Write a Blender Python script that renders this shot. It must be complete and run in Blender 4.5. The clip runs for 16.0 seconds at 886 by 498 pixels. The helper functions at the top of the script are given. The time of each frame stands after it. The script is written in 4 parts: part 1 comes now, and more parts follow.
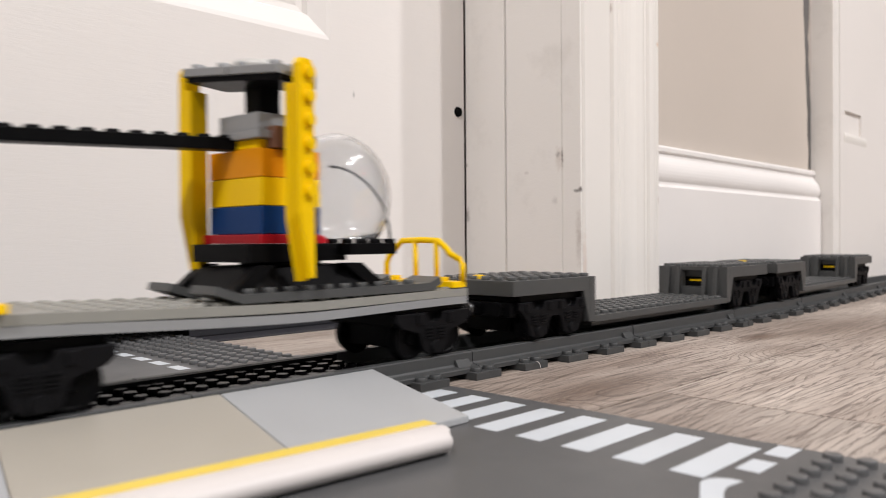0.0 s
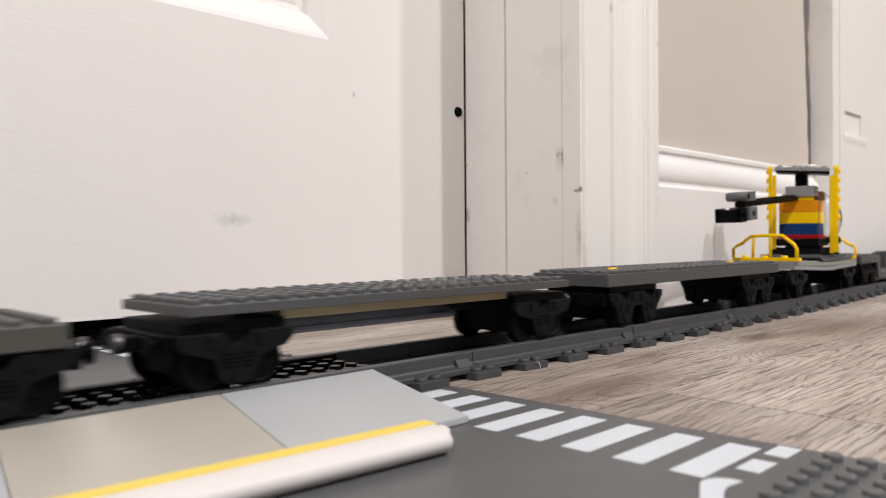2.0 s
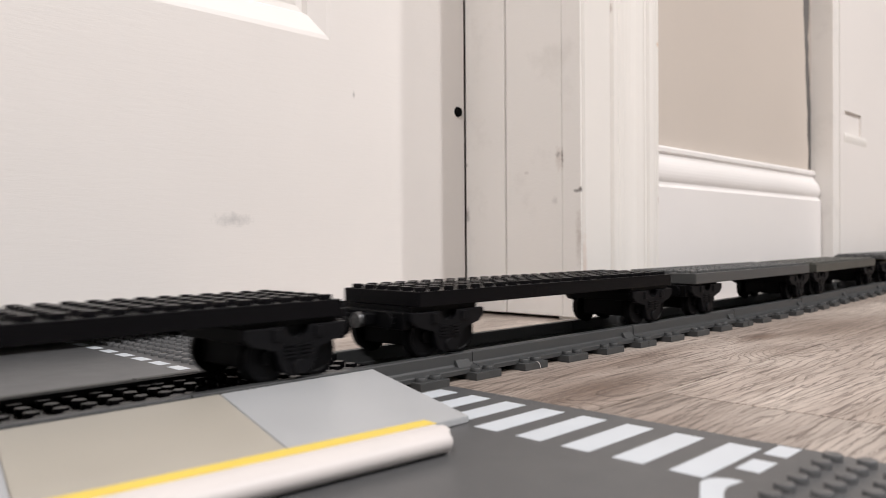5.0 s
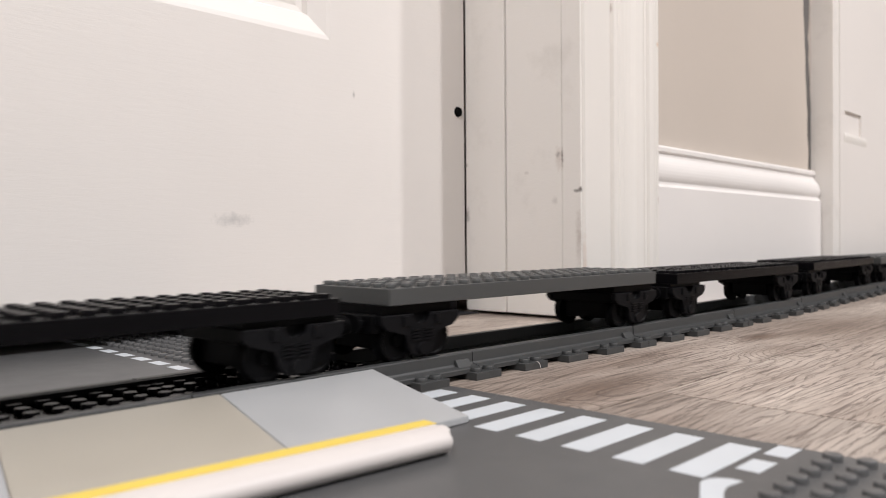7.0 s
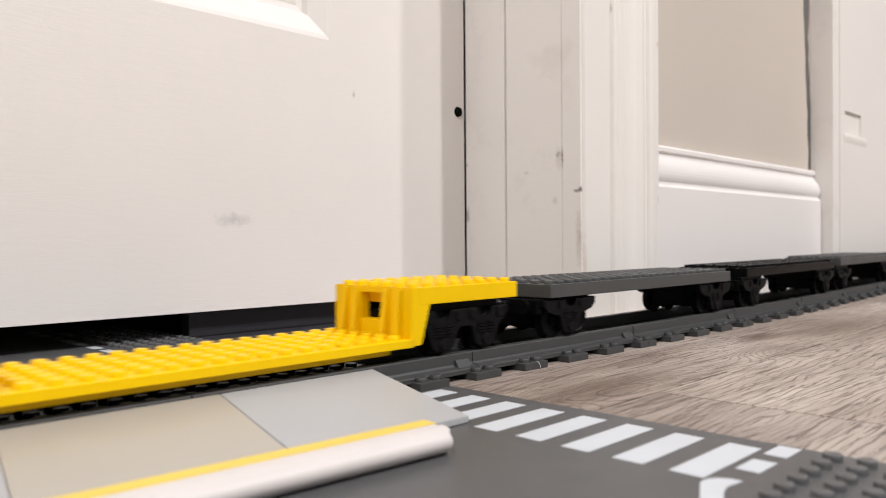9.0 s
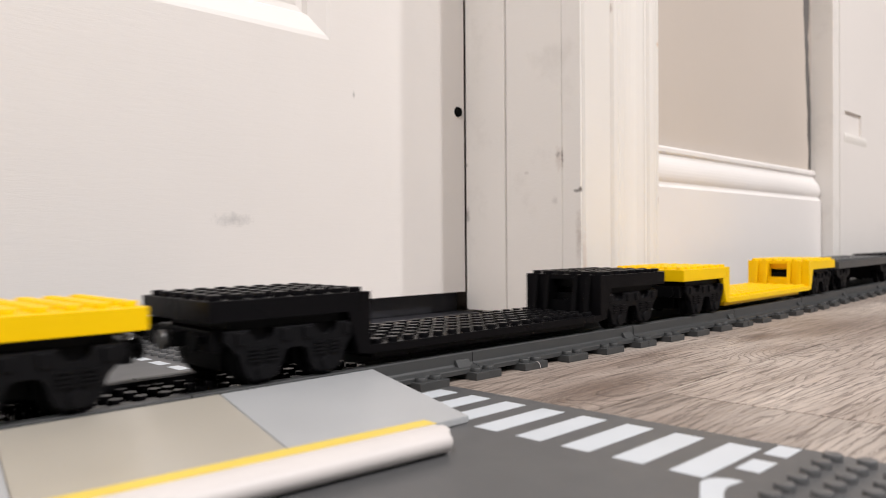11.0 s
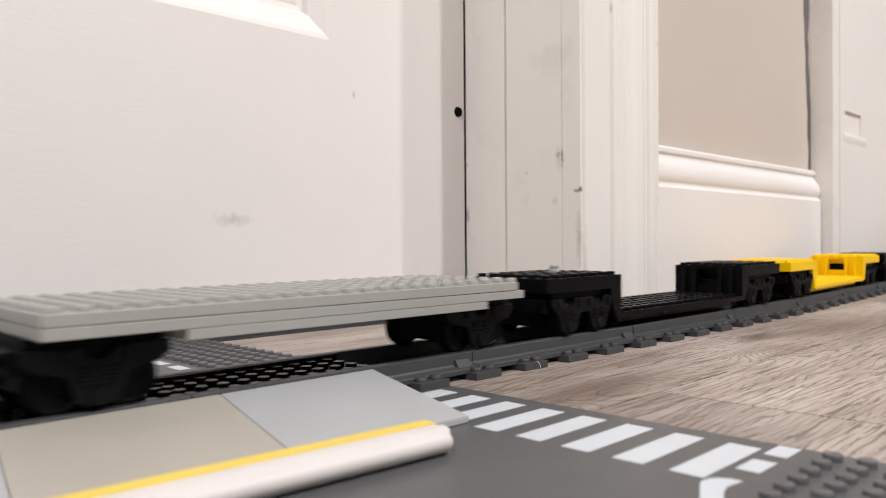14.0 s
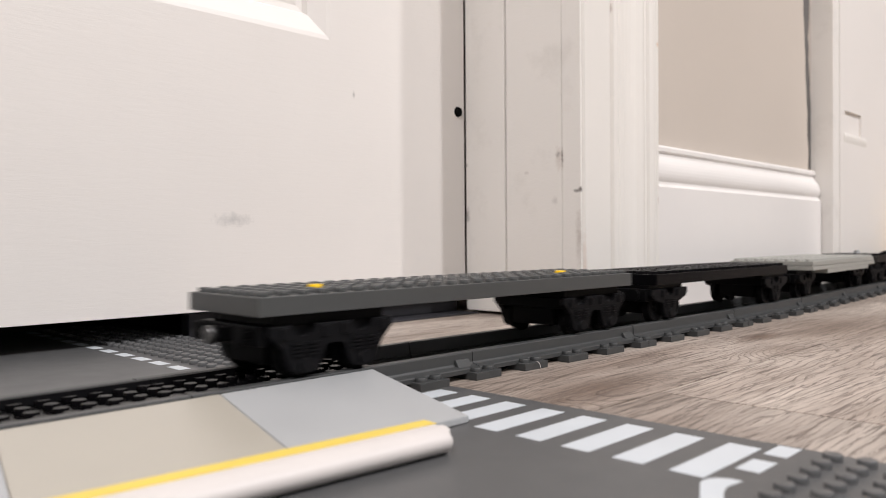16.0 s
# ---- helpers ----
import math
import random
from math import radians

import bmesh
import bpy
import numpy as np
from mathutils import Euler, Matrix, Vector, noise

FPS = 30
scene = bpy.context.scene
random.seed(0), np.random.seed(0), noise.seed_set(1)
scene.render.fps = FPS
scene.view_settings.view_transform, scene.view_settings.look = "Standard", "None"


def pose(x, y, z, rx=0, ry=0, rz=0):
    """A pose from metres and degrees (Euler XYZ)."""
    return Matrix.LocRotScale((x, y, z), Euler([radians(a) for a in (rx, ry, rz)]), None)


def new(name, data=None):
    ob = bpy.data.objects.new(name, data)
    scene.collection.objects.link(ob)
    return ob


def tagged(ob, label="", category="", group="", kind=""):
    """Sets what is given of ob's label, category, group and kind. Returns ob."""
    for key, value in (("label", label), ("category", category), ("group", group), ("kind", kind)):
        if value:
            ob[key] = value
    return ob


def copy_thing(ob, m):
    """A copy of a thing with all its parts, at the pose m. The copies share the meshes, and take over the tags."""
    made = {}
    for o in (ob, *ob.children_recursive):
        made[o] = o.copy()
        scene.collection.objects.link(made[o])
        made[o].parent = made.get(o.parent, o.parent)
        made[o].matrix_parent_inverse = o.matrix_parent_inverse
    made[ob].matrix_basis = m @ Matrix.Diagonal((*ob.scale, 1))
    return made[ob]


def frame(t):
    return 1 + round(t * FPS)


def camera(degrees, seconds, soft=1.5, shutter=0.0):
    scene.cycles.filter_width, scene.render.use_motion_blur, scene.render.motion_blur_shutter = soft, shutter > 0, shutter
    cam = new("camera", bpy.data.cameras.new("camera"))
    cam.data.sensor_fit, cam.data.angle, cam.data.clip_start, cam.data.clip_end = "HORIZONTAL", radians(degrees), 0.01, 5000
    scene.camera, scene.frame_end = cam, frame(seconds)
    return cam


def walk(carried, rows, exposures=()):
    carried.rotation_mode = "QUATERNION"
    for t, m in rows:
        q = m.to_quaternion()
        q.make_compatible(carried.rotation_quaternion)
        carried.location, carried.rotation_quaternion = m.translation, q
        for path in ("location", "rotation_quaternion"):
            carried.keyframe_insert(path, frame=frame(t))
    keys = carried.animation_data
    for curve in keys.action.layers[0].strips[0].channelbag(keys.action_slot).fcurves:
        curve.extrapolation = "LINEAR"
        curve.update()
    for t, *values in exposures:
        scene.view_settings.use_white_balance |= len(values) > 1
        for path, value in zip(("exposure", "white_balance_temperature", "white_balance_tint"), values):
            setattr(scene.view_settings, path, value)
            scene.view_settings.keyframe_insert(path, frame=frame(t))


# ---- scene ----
# ---- camera: stands still beside the track ----
cam = camera(60.4, 16.0, soft=0.75, shutter=0.32)
EYE = Vector((0.2100, -0.2046, 0.0580))
YAW, DIP, ROLL = 44.52, 0.64, -0.43
CAM_POSE = pose(EYE.x, EYE.y, EYE.z, 90 - DIP, 0, YAW) @ pose(0, 0, 0, 0, 0, ROLL)
walk(cam, [(0.0, CAM_POSE), (16.0, CAM_POSE)], exposures=[(0.0, 0.13), (16.0, 0.13)])
cam.data.dof.use_dof = True
cam.data.dof.focus_distance = 0.36
cam.data.dof.aperture_fstop = 16.0

# ---- light: closed room, two recessed ceiling lamps, a third added to brighten the jamb ----
world = bpy.data.worlds.new("room_air")
world.use_nodes = True
world.node_tree.nodes["Background"].inputs[0].default_value = (1.0, 0.96, 0.93, 1)
world.node_tree.nodes["Background"].inputs[1].default_value = 0.01
scene.world = world
LAMPS = [(1.70, 1.42), (2.03, 0.82), (1.2, -2.0)]
LAMP_POWER = [41.0, 56.0, 73.0]
for (lx, ly), power in zip(LAMPS, LAMP_POWER):
    data = bpy.data.lights.new("downlight_lamp", "AREA")
    data.shape, data.size, data.energy, data.color = "DISK", 0.11, power, (1.0, 0.972, 0.978)
    lamp = new("downlight_lamp", data)
    lamp.matrix_world = pose(lx, ly, 2.385)

# ---- materials ----
def nodes_of(name):
    m = bpy.data.materials.new(name)
    m.use_nodes = True
    t = m.node_tree
    return m, t, t.nodes["Principled BSDF"]


def coords(t, scale=(1, 1, 1), kind="Object"):
    tc, mp = t.nodes.new("ShaderNodeTexCoord"), t.nodes.new("ShaderNodeMapping")
    mp.inputs["Scale"].default_value = scale
    t.links.new(tc.outputs[kind], mp.inputs["Vector"])
    return mp.outputs["Vector"]


def noise_tex(t, vec, scale, detail=4.0, rough=0.55, distort=0.0):
    n = t.nodes.new("ShaderNodeTexNoise")
    n.inputs["Scale"].default_value, n.inputs["Detail"].default_value = scale, detail
    n.inputs["Roughness"].default_value, n.inputs["Distortion"].default_value = rough, distort
    t.links.new(vec, n.inputs["Vector"])
    return n.outputs["Fac"]


def ramp(t, fac, stops):
    r = t.nodes.new("ShaderNodeValToRGB")
    e = r.color_ramp.elements
    while len(e) < len(stops):
        e.new(0.5)
    for el, (p, c) in zip(e, stops):
        el.position, el.color = p, (*c, 1) if len(c) == 3 else c
    t.links.new(fac, r.inputs["Fac"])
    return r.outputs["Color"]


def mix(t, fac, a, b, mode="MIX"):
    m = t.nodes.new("ShaderNodeMix")
    m.data_type, m.blend_type = "RGBA", mode
    for sock, v in ((m.inputs[0], fac), (m.inputs[6], a), (m.inputs[7], b)):
        if isinstance(v, (int, float)):
            sock.default_value = v
        elif isinstance(v, tuple):
            sock.default_value = (*v, 1)
        else:
            t.links.new(v, sock)
    return m.outputs[2]


def bump(t, bsdf, height, strength, dist):
    b = t.nodes.new("ShaderNodeBump")
    b.inputs["Strength"].default_value, b.inputs["Distance"].default_value = strength, dist
    t.links.new(height, b.inputs["Height"])
    t.links.new(b.outputs["Normal"], bsdf.inputs["Normal"])


def mapr(t, fac, lo, hi):
    r = t.nodes.new("ShaderNodeMapRange")
    r.inputs["To Min"].default_value, r.inputs["To Max"].default_value = lo, hi
    t.links.new(fac, r.inputs["Value"])
    return r.outputs["Result"]


def plastic(name, col, rough=0.3, dust=0.05, spec=0.5, relief=0.05):
    """Moulded plastic: slight tone drift, handling scratches and a little dust."""
    m, t, b = nodes_of(name)
    v = coords(t)
    big, fine = noise_tex(t, v, 45, 3), noise_tex(t, v, 900, 3)
    dark = tuple(c * 0.88 for c in col)
    base = mix(t, mapr(t, big, 0, 1), dark, col)
    speck = ramp(t, noise_tex(t, v, 420, 5, 0.7), [(0.62, (0, 0, 0)), (0.8, (1, 1, 1))])
    spk = t.nodes.new("ShaderNodeMath"); spk.operation = "MULTIPLY"; spk.inputs[1].default_value = dust
    t.links.new(speck, spk.inputs[0])
    t.links.new(mix(t, spk.outputs[0], base, (0.55, 0.53, 0.5)), b.inputs["Base Color"])
    t.links.new(mapr(t, big, rough - 0.06, rough + 0.12), b.inputs["Roughness"])
    b.inputs["Specular IOR Level"].default_value = spec
    if relief:
        bump(t, b, fine, relief, 0.0002)
    return m


DARK_GREY = plastic("dark_grey_plastic", (0.068, 0.070, 0.070), 0.34, 0.02, 0.35)
TRACK_GREY = plastic("track_grey_plastic", (0.053, 0.055, 0.056), 0.4, 0.06, 0.4)
OLD_DARK_GREY = plastic("old_dark_grey_plastic", (0.066, 0.066, 0.058), 0.36, 0.02, 0.35)
BLACK = plastic("black_plastic", (0.0042, 0.0040, 0.0048), 0.22, 0.003, 0.06)
FILLER_BLACK = plastic("glossy_black_plastic", (0.0035, 0.0033, 0.0038), 0.17, 0.002, 0.035)
BOGIE_BLACK = plastic("satin_black_plastic", (0.0055, 0.0054, 0.0064), 0.46, 0.012, 0.10, 0.1)
MATT_BLACK = plastic("matt_black_plastic", (0.004, 0.004, 0.0045), 0.36, 0.006, 0.05)
AGED_GREY = plastic("aged_light_grey_plastic", (0.27, 0.265, 0.24), 0.34, 0.02)
LIGHT_GREY = plastic("light_grey_plastic", (0.345, 0.342, 0.318), 0.34, 0.03, 0.4)
BOOM_GREY = plastic("bluish_dark_grey_plastic", (0.115, 0.117, 0.122), 0.34, 0.03, 0.4)
BROWN = plastic("brown_plastic", (0.16, 0.075, 0.045), 0.36, 0.02, 0.4)
MID_GREY = plastic("mid_grey_plastic", (0.27, 0.275, 0.28), 0.32)
YELLOW = plastic("yellow_plastic", (0.93, 0.585, 0.001), 0.3, 0.0, 0.16)
ORANGE = plastic("orange_plastic", (0.78, 0.29, 0.004), 0.3, 0.0, 0.14)
BLUE = plastic("blue_plastic", (0.007, 0.040, 0.15), 0.3, 0.004, 0.12)
RED = plastic("red_plastic", (0.36, 0.007, 0.014), 0.3, 0.004, 0.14)
PALE_GREY = plastic("pale_grey_plastic", (0.62, 0.61, 0.58), 0.3)
TAN = plastic("tan_plastic", (0.36, 0.29, 0.17), 0.4)
ROAD = plastic("road_plate_plastic", (0.093, 0.094, 0.096), 0.34, 0.06, 0.32)
PRINT_WHITE = plastic("white_road_print", (0.60, 0.64, 0.68), 0.35, 0.02)
TILE_GREY = plastic("smooth_grey_tile", (0.42, 0.43, 0.44), 0.36, 0.0, 0.45, 0.0)
TILE_BEIGE = plastic("yellowed_grey_tile", (0.44, 0.41, 0.355), 0.28, 0.0, 0.5, 0.0)
TRIM_WHITE = plastic("white_trim_plastic", (0.66, 0.62, 0.60), 0.45, 0.01)
TRIM_YELLOW = plastic("yellow_trim_plastic", (0.80, 0.60, 0.10), 0.45, 0.0)


def steel():
    m, t, b = nodes_of("magnet_steel")
    b.inputs["Metallic"].default_value = 1.0
    t.links.new(ramp(t, noise_tex(t, coords(t), 700, 4), [(0.3, (0.10, 0.10, 0.105)), (0.7, (0.24, 0.24, 0.24))]), b.inputs["Base Color"])
    b.inputs["Roughness"].default_value = 0.38
    return m


STEEL = steel()


def clear():
    m, t, b = nodes_of("clear_plastic")
    b.inputs["Base Color"].default_value = (0.90, 0.91, 0.92, 1)
    b.inputs["Roughness"].default_value = 0.06
    b.inputs["IOR"].default_value = 1.49
    b.inputs["Transmission Weight"].default_value = 0.97
    return m


CLEAR = clear()


def paint(name, col, rough=0.42, orange_peel=0.25, dirt=0.10):
    """White gloss paint: brush drift, faint wood grain telegraphing and grubby patches."""
    m, t, b = nodes_of(name)
    v = coords(t)
    big = noise_tex(t, v, 9, 5, 0.6)
    grime = ramp(t, noise_tex(t, v, 22, 6, 0.65), [(0.55, (0, 0, 0)), (0.82, (1, 1, 1))])
    gm = t.nodes.new("ShaderNodeMath"); gm.operation = "MULTIPLY"; gm.inputs[1].default_value = dirt
    t.links.new(grime, gm.inputs[0])
    base = mix(t, big, tuple(c * 0.95 for c in col), col)
    t.links.new(mix(t, gm.outputs[0], base, (0.42, 0.39, 0.35)), b.inputs["Base Color"])
    t.links.new(mapr(t, big, rough - 0.08, rough + 0.1), b.inputs["Roughness"])
    grain = noise_tex(t, coords(t, (260, 60, 480)), 1.0, 5, 0.6, 0.8)
    bump(t, b, grain, orange_peel, 0.0006)
    return m, t, b


def stain(t, b, spot, size, col, amount):
    """A scuff of its own shape at a spot of the surface."""
    v = coords(t)
    d = t.nodes.new("ShaderNodeVectorMath"); d.operation = "SUBTRACT"
    t.links.new(v, d.inputs[0]); d.inputs[1].default_value = spot
    s = t.nodes.new("ShaderNodeVectorMath"); s.operation = "DIVIDE"
    t.links.new(d.outputs[0], s.inputs[0]); s.inputs[1].default_value = size
    ln = t.nodes.new("ShaderNodeVectorMath"); ln.operation = "LENGTH"
    t.links.new(s.outputs[0], ln.inputs[0])
    n = noise_tex(t, v, 240, 6, 0.75)
    add = t.nodes.new("ShaderNodeMath"); add.operation = "MULTIPLY_ADD"
    t.links.new(n, add.inputs[0]); add.inputs[1].default_value = 1.6
    t.links.new(ln.outputs["Value"], add.inputs[2])
    r = t.nodes.new("ShaderNodeMapRange")
    r.inputs["From Min"].default_value, r.inputs["From Max"].default_value = 1.65, 0.9
    r.inputs["To Min"].default_value, r.inputs["To Max"].default_value = 0.0, amount
    t.links.new(add.outputs[0], r.inputs["Value"])
    link = b.inputs["Base Color"].links[0]
    src = link.from_socket
    t.links.new(mix(t, r.outputs["Result"], src, col), b.inputs["Base Color"])


DOOR_PAINT, _t, _b = paint("door_white_paint", (0.80, 0.765, 0.735), 0.45, 0.13, 0.03)
stain(_t, _b, (-0.206, 0.036, 0.0715), (0.02, 0.017, 0.006), (0.40, 0.39, 0.385), 0.55)
stain(_t, _b, (-0.206, 0.131, 0.160), (0.02, 0.0015, 0.004), (0.30, 0.29, 0.28), 0.7)
JAMB_PAINT, _t, _b = paint("jamb_white_paint", (0.83, 0.80, 0.765), 0.4, 0.3, 0.30)
stain(_t, _b, (-0.1150, 0.2475, 0.1165), (0.0050, 0.02, 0.0130), (0.52, 0.43, 0.38), 0.45)
stain(_t, _b, (-0.1160, 0.2475, 0.1195), (0.0028, 0.02, 0.0030), (0.2, 0.16, 0.15), 0.8)
stain(_t, _b, (-0.1128, 0.2475, 0.1180), (0.0009, 0.02, 0.0090), (0.2, 0.16, 0.15), 0.8)
stain(_t, _b, (-0.1190, 0.2475, 0.0860), (0.0040, 0.02, 0.0040), (0.55, 0.52, 0.50), 0.7)
stain(_t, _b, (-0.1450, 0.2475, 0.1080), (0.0030, 0.02, 0.0020), (0.50, 0.46, 0.44), 0.6)
stain(_t, _b, (-0.2040, 0.2455, 0.0780), (0.0040, 0.02, 0.0080), (0.25, 0.23, 0.22), 0.7)
stain(_t, _b, (-0.2050, 0.2455, 0.1180), (0.0030, 0.02, 0.0030), (0.25, 0.23, 0.22), 0.8)
stain(_t, _b, (-0.1000, 0.2473, 0.0925), (0.0050, 0.004, 0.0018), (0.17, 0.15, 0.14), 1.0)
stain(_t, _b, (-0.0975, 0.2473, 0.0935), (0.0022, 0.004, 0.0036), (0.17, 0.15, 0.14), 1.0)
stain(_t, _b, (-0.0990, 0.2473, 0.0600), (0.0040, 0.003, 0.0280), (0.45, 0.38, 0.34), 0.55)
CASING_PAINT, _t, _b = paint("casing_white_paint", (0.83, 0.80, 0.76), 0.36, 0.12, 0.07)
stain(_t, _b, (-0.0985, 0.3580, 0.2150), (0.004, 0.0030, 0.0030), (0.55, 0.33, 0.18), 0.9)
stain(_t, _b, (-0.0990, 0.2880, 0.2300), (0.004, 0.0016, 0.0060), (0.45, 0.38, 0.36), 0.8)
stain(_t, _b, (-0.0985, 0.3585, 0.0900), (0.004, 0.0014, 0.0050), (0.50, 0.42, 0.38), 0.8)
stain(_t, _b, (-0.0960, 0.2500, 0.0350), (0.0030, 0.003, 0.0400), (0.62, 0.44, 0.36), 0.45)
BASEBOARD_PAINT, _t, _b = paint("baseboard_white_paint", (0.83, 0.80, 0.78), 0.34, 0.08, 0.04)
WALL_PAINT, _t, _b = paint("beige_wall_paint", (0.56, 0.50, 0.445), 0.6, 0.12, 0.05)
CEILING_PAINT, _t, _b = paint("ceiling_paint", (0.70, 0.69, 0.68), 0.7, 0.1, 0.03)
UNSEEN_WALL_DARK, _t, _b = paint("unseen_wall_dark_grey", (0.26, 0.27, 0.27), 0.6, 0.1, 0.03)
CRACK_GREY = plastic("grey_filler_crack", (0.13, 0.122, 0.116), 0.8, 0.5)
UNDER_DOOR_CHARCOAL = plastic("charcoal_under_door", (0.022, 0.022, 0.028), 0.6, 0.1)
GAP_DARK = plastic("dark_crack", (0.03, 0.028, 0.026), 0.8, 0.1)


def wood():
    """Grey-brown plank with grain along its length and knots, different in each plank."""
    m, t, b = nodes_of("grey_wood_plank")
    tc, info = t.nodes.new("ShaderNodeTexCoord"), t.nodes.new("ShaderNodeObjectInfo")
    off = t.nodes.new("ShaderNodeVectorMath"); off.operation = "SCALE"
    comb = t.nodes.new("ShaderNodeCombineXYZ")
    for i in range(3):
        t.links.new(info.outputs["Random"], comb.inputs[i])
    t.links.new(comb.outputs[0], off.inputs[0]); off.inputs["Scale"].default_value = 7.3
    add = t.nodes.new("ShaderNodeVectorMath"); add.operation = "ADD"
    t.links.new(tc.outputs["Object"], add.inputs[0]); t.links.new(off.outputs[0], add.inputs[1])

    def mapped(scale):
        mp = t.nodes.new("ShaderNodeMapping"); mp.inputs["Scale"].default_value = scale
        t.links.new(add.outputs[0], mp.inputs["Vector"])
        return mp.outputs["Vector"]
    # growth lines wander a little and bend round knots
    warp = noise_tex(t, mapped((22, 7, 1)), 1.0, 3, 0.5)
    wig = noise_tex(t, mapped((120, 55, 1)), 1.0, 3, 0.6)
    wsum = t.nodes.new("ShaderNodeMath"); wsum.operation = "MULTIPLY_ADD"
    t.links.new(wig, wsum.inputs[0]); wsum.inputs[1].default_value = 0.07
    t.links.new(warp, wsum.inputs[2])
    # knots and broader dark patches in the planks beside the track: place, size, rings, darkening
    total, halo = wsum.outputs[0], None
    for spot, size, rings, shade in (((0.046, 0.050, 0), (0.026, 0.075, 1), 0.95, 0.9), ((0.0575, 0.207, 0), (0.024, 0.065, 1), 0.8, 0.55), ((0.018, 0.13, 0), (0.022, 0.15, 1), 0.2, 0.65),
                                     ((0.048, 0.020, 0), (0.009, 0.020, 1), 0.2, 0.85), ((0.030, 0.246, 0), (0.016, 0.045, 1), 0.15, 1.0), ((0.052, 0.258, 0), (0.012, 0.03, 1), 0.2, 0.6), ((0.05, 0.32, 0), (0.06, 0.16, 1), 0.1, 0.8)):
        d = t.nodes.new("ShaderNodeVectorMath"); d.operation = "SUBTRACT"
        t.links.new(tc.outputs["Object"], d.inputs[0]); d.inputs[1].default_value = spot
        s = t.nodes.new("ShaderNodeVectorMath"); s.operation = "DIVIDE"
        t.links.new(d.outputs[0], s.inputs[0]); s.inputs[1].default_value = size
        ln = t.nodes.new("ShaderNodeVectorMath"); ln.operation = "LENGTH"
        t.links.new(s.outputs[0], ln.inputs[0])
        r = t.nodes.new("ShaderNodeMapRange"); r.interpolation_type = "SMOOTHSTEP"
        r.inputs["From Min"].default_value, r.inputs["From Max"].default_value = 1.0, 0.0
        t.links.new(ln.outputs["Value"], r.inputs["Value"])
        k = t.nodes.new("ShaderNodeMath"); k.operation = "MULTIPLY_ADD"; k.inputs[1].default_value = rings
        t.links.new(r.outputs["Result"], k.inputs[0]); t.links.new(total, k.inputs[2])
        total = k.outputs[0]
        sh = t.nodes.new("ShaderNodeMath"); sh.operation = "MULTIPLY"; sh.inputs[1].default_value = shade
        t.links.new(r.outputs["Result"], sh.inputs[0])
        if halo is None:
            halo = sh.outputs[0]
        else:
            mx = t.nodes.new("ShaderNodeMath"); mx.operation = "MAXIMUM"
            t.links.new(halo, mx.inputs[0]); t.links.new(sh.outputs[0], mx.inputs[1])
            halo = mx.outputs[0]
    wv = t.nodes.new("ShaderNodeVectorMath"); wv.operation = "MULTIPLY_ADD"
    t.links.new(total, wv.inputs[0]); wv.inputs[1].default_value = (0.8, 0.0, 0.0)
    t.links.new(mapped((26, 1.5, 1)), wv.inputs[2])
    wave = t.nodes.new("ShaderNodeTexWave")
    wave.wave_type, wave.bands_direction, wave.wave_profile = "BANDS", "X", "SAW"
    wave.inputs["Scale"].default_value, wave.inputs["Distortion"].default_value = 3.3, 1.0
    wave.inputs["Detail"].default_value, wave.inputs["Detail Scale"].default_value = 3.0, 1.6
    t.links.new(wv.outputs[0], wave.inputs["Vector"])
    streak = noise_tex(t, mapped((320, 17, 1)), 1.0, 8, 0.7, 0.8)
    fine = noise_tex(t, mapped((560, 38, 1)), 1.0, 5, 0.62, 0.6)
    breaks = noise_tex(t, mapped((150, 40, 1)), 1.0, 3, 0.6)
    tone = noise_tex(t, mapped((24, 6, 1)), 1.0, 4, 0.55)
    c = ramp(t, tone, [(0.30, (0.29, 0.238, 0.202)), (0.50, (0.395, 0.337, 0.295)), (0.68, (0.50, 0.44, 0.392))])
    c = mix(t, 0.85, c, ramp(t, streak, [(0.34, (0.52, 0.48, 0.45)), (0.46, (0.92, 0.91, 0.90)), (0.64, (1.22, 1.21, 1.20))]), "MULTIPLY")
    line = ramp(t, wave.outputs["Fac"], [(0.0, (0.85, 0.85, 0.85)), (0.13, (0.5, 0.5, 0.5)), (0.28, (0, 0, 0))])
    gate = ramp(t, breaks, [(0.38, (0.25, 0.25, 0.25)), (0.58, (1, 1, 1))])
    c = mix(t, mix(t, 1.0, line, gate, "MULTIPLY"), c, (0.095, 0.072, 0.059))
    c = mix(t, halo, c, (0.43, 0.355, 0.31), "MULTIPLY")
    c = mix(t, ramp(t, fine, [(0.56, (0, 0, 0)), (0.61, (0.8, 0.8, 0.8))]), c, (0.12, 0.092, 0.076))
    plank_tone = t.nodes.new("ShaderNodeMapRange")
    plank_tone.inputs["To Min"].default_value, plank_tone.inputs["To Max"].default_value = 0.86, 1.1
    t.links.new(info.outputs["Random"], plank_tone.inputs["Value"])
    scl = t.nodes.new("ShaderNodeVectorMath"); scl.operation = "SCALE"
    t.links.new(c, scl.inputs[0]); t.links.new(plank_tone.outputs["Result"], scl.inputs["Scale"])
    c = scl.outputs[0]
    t.links.new(c, b.inputs["Base Color"])
    t.links.new(mapr(t, streak, 0.62, 0.42), b.inputs["Roughness"])
    low = t.nodes.new("ShaderNodeMath"); low.operation = "MULTIPLY_ADD"; low.inputs[1].default_value = -0.55
    t.links.new(line, low.inputs[0]); t.links.new(streak, low.inputs[2])
    bump(t, b, low.outputs[0], 0.55, 0.0006)
    return m


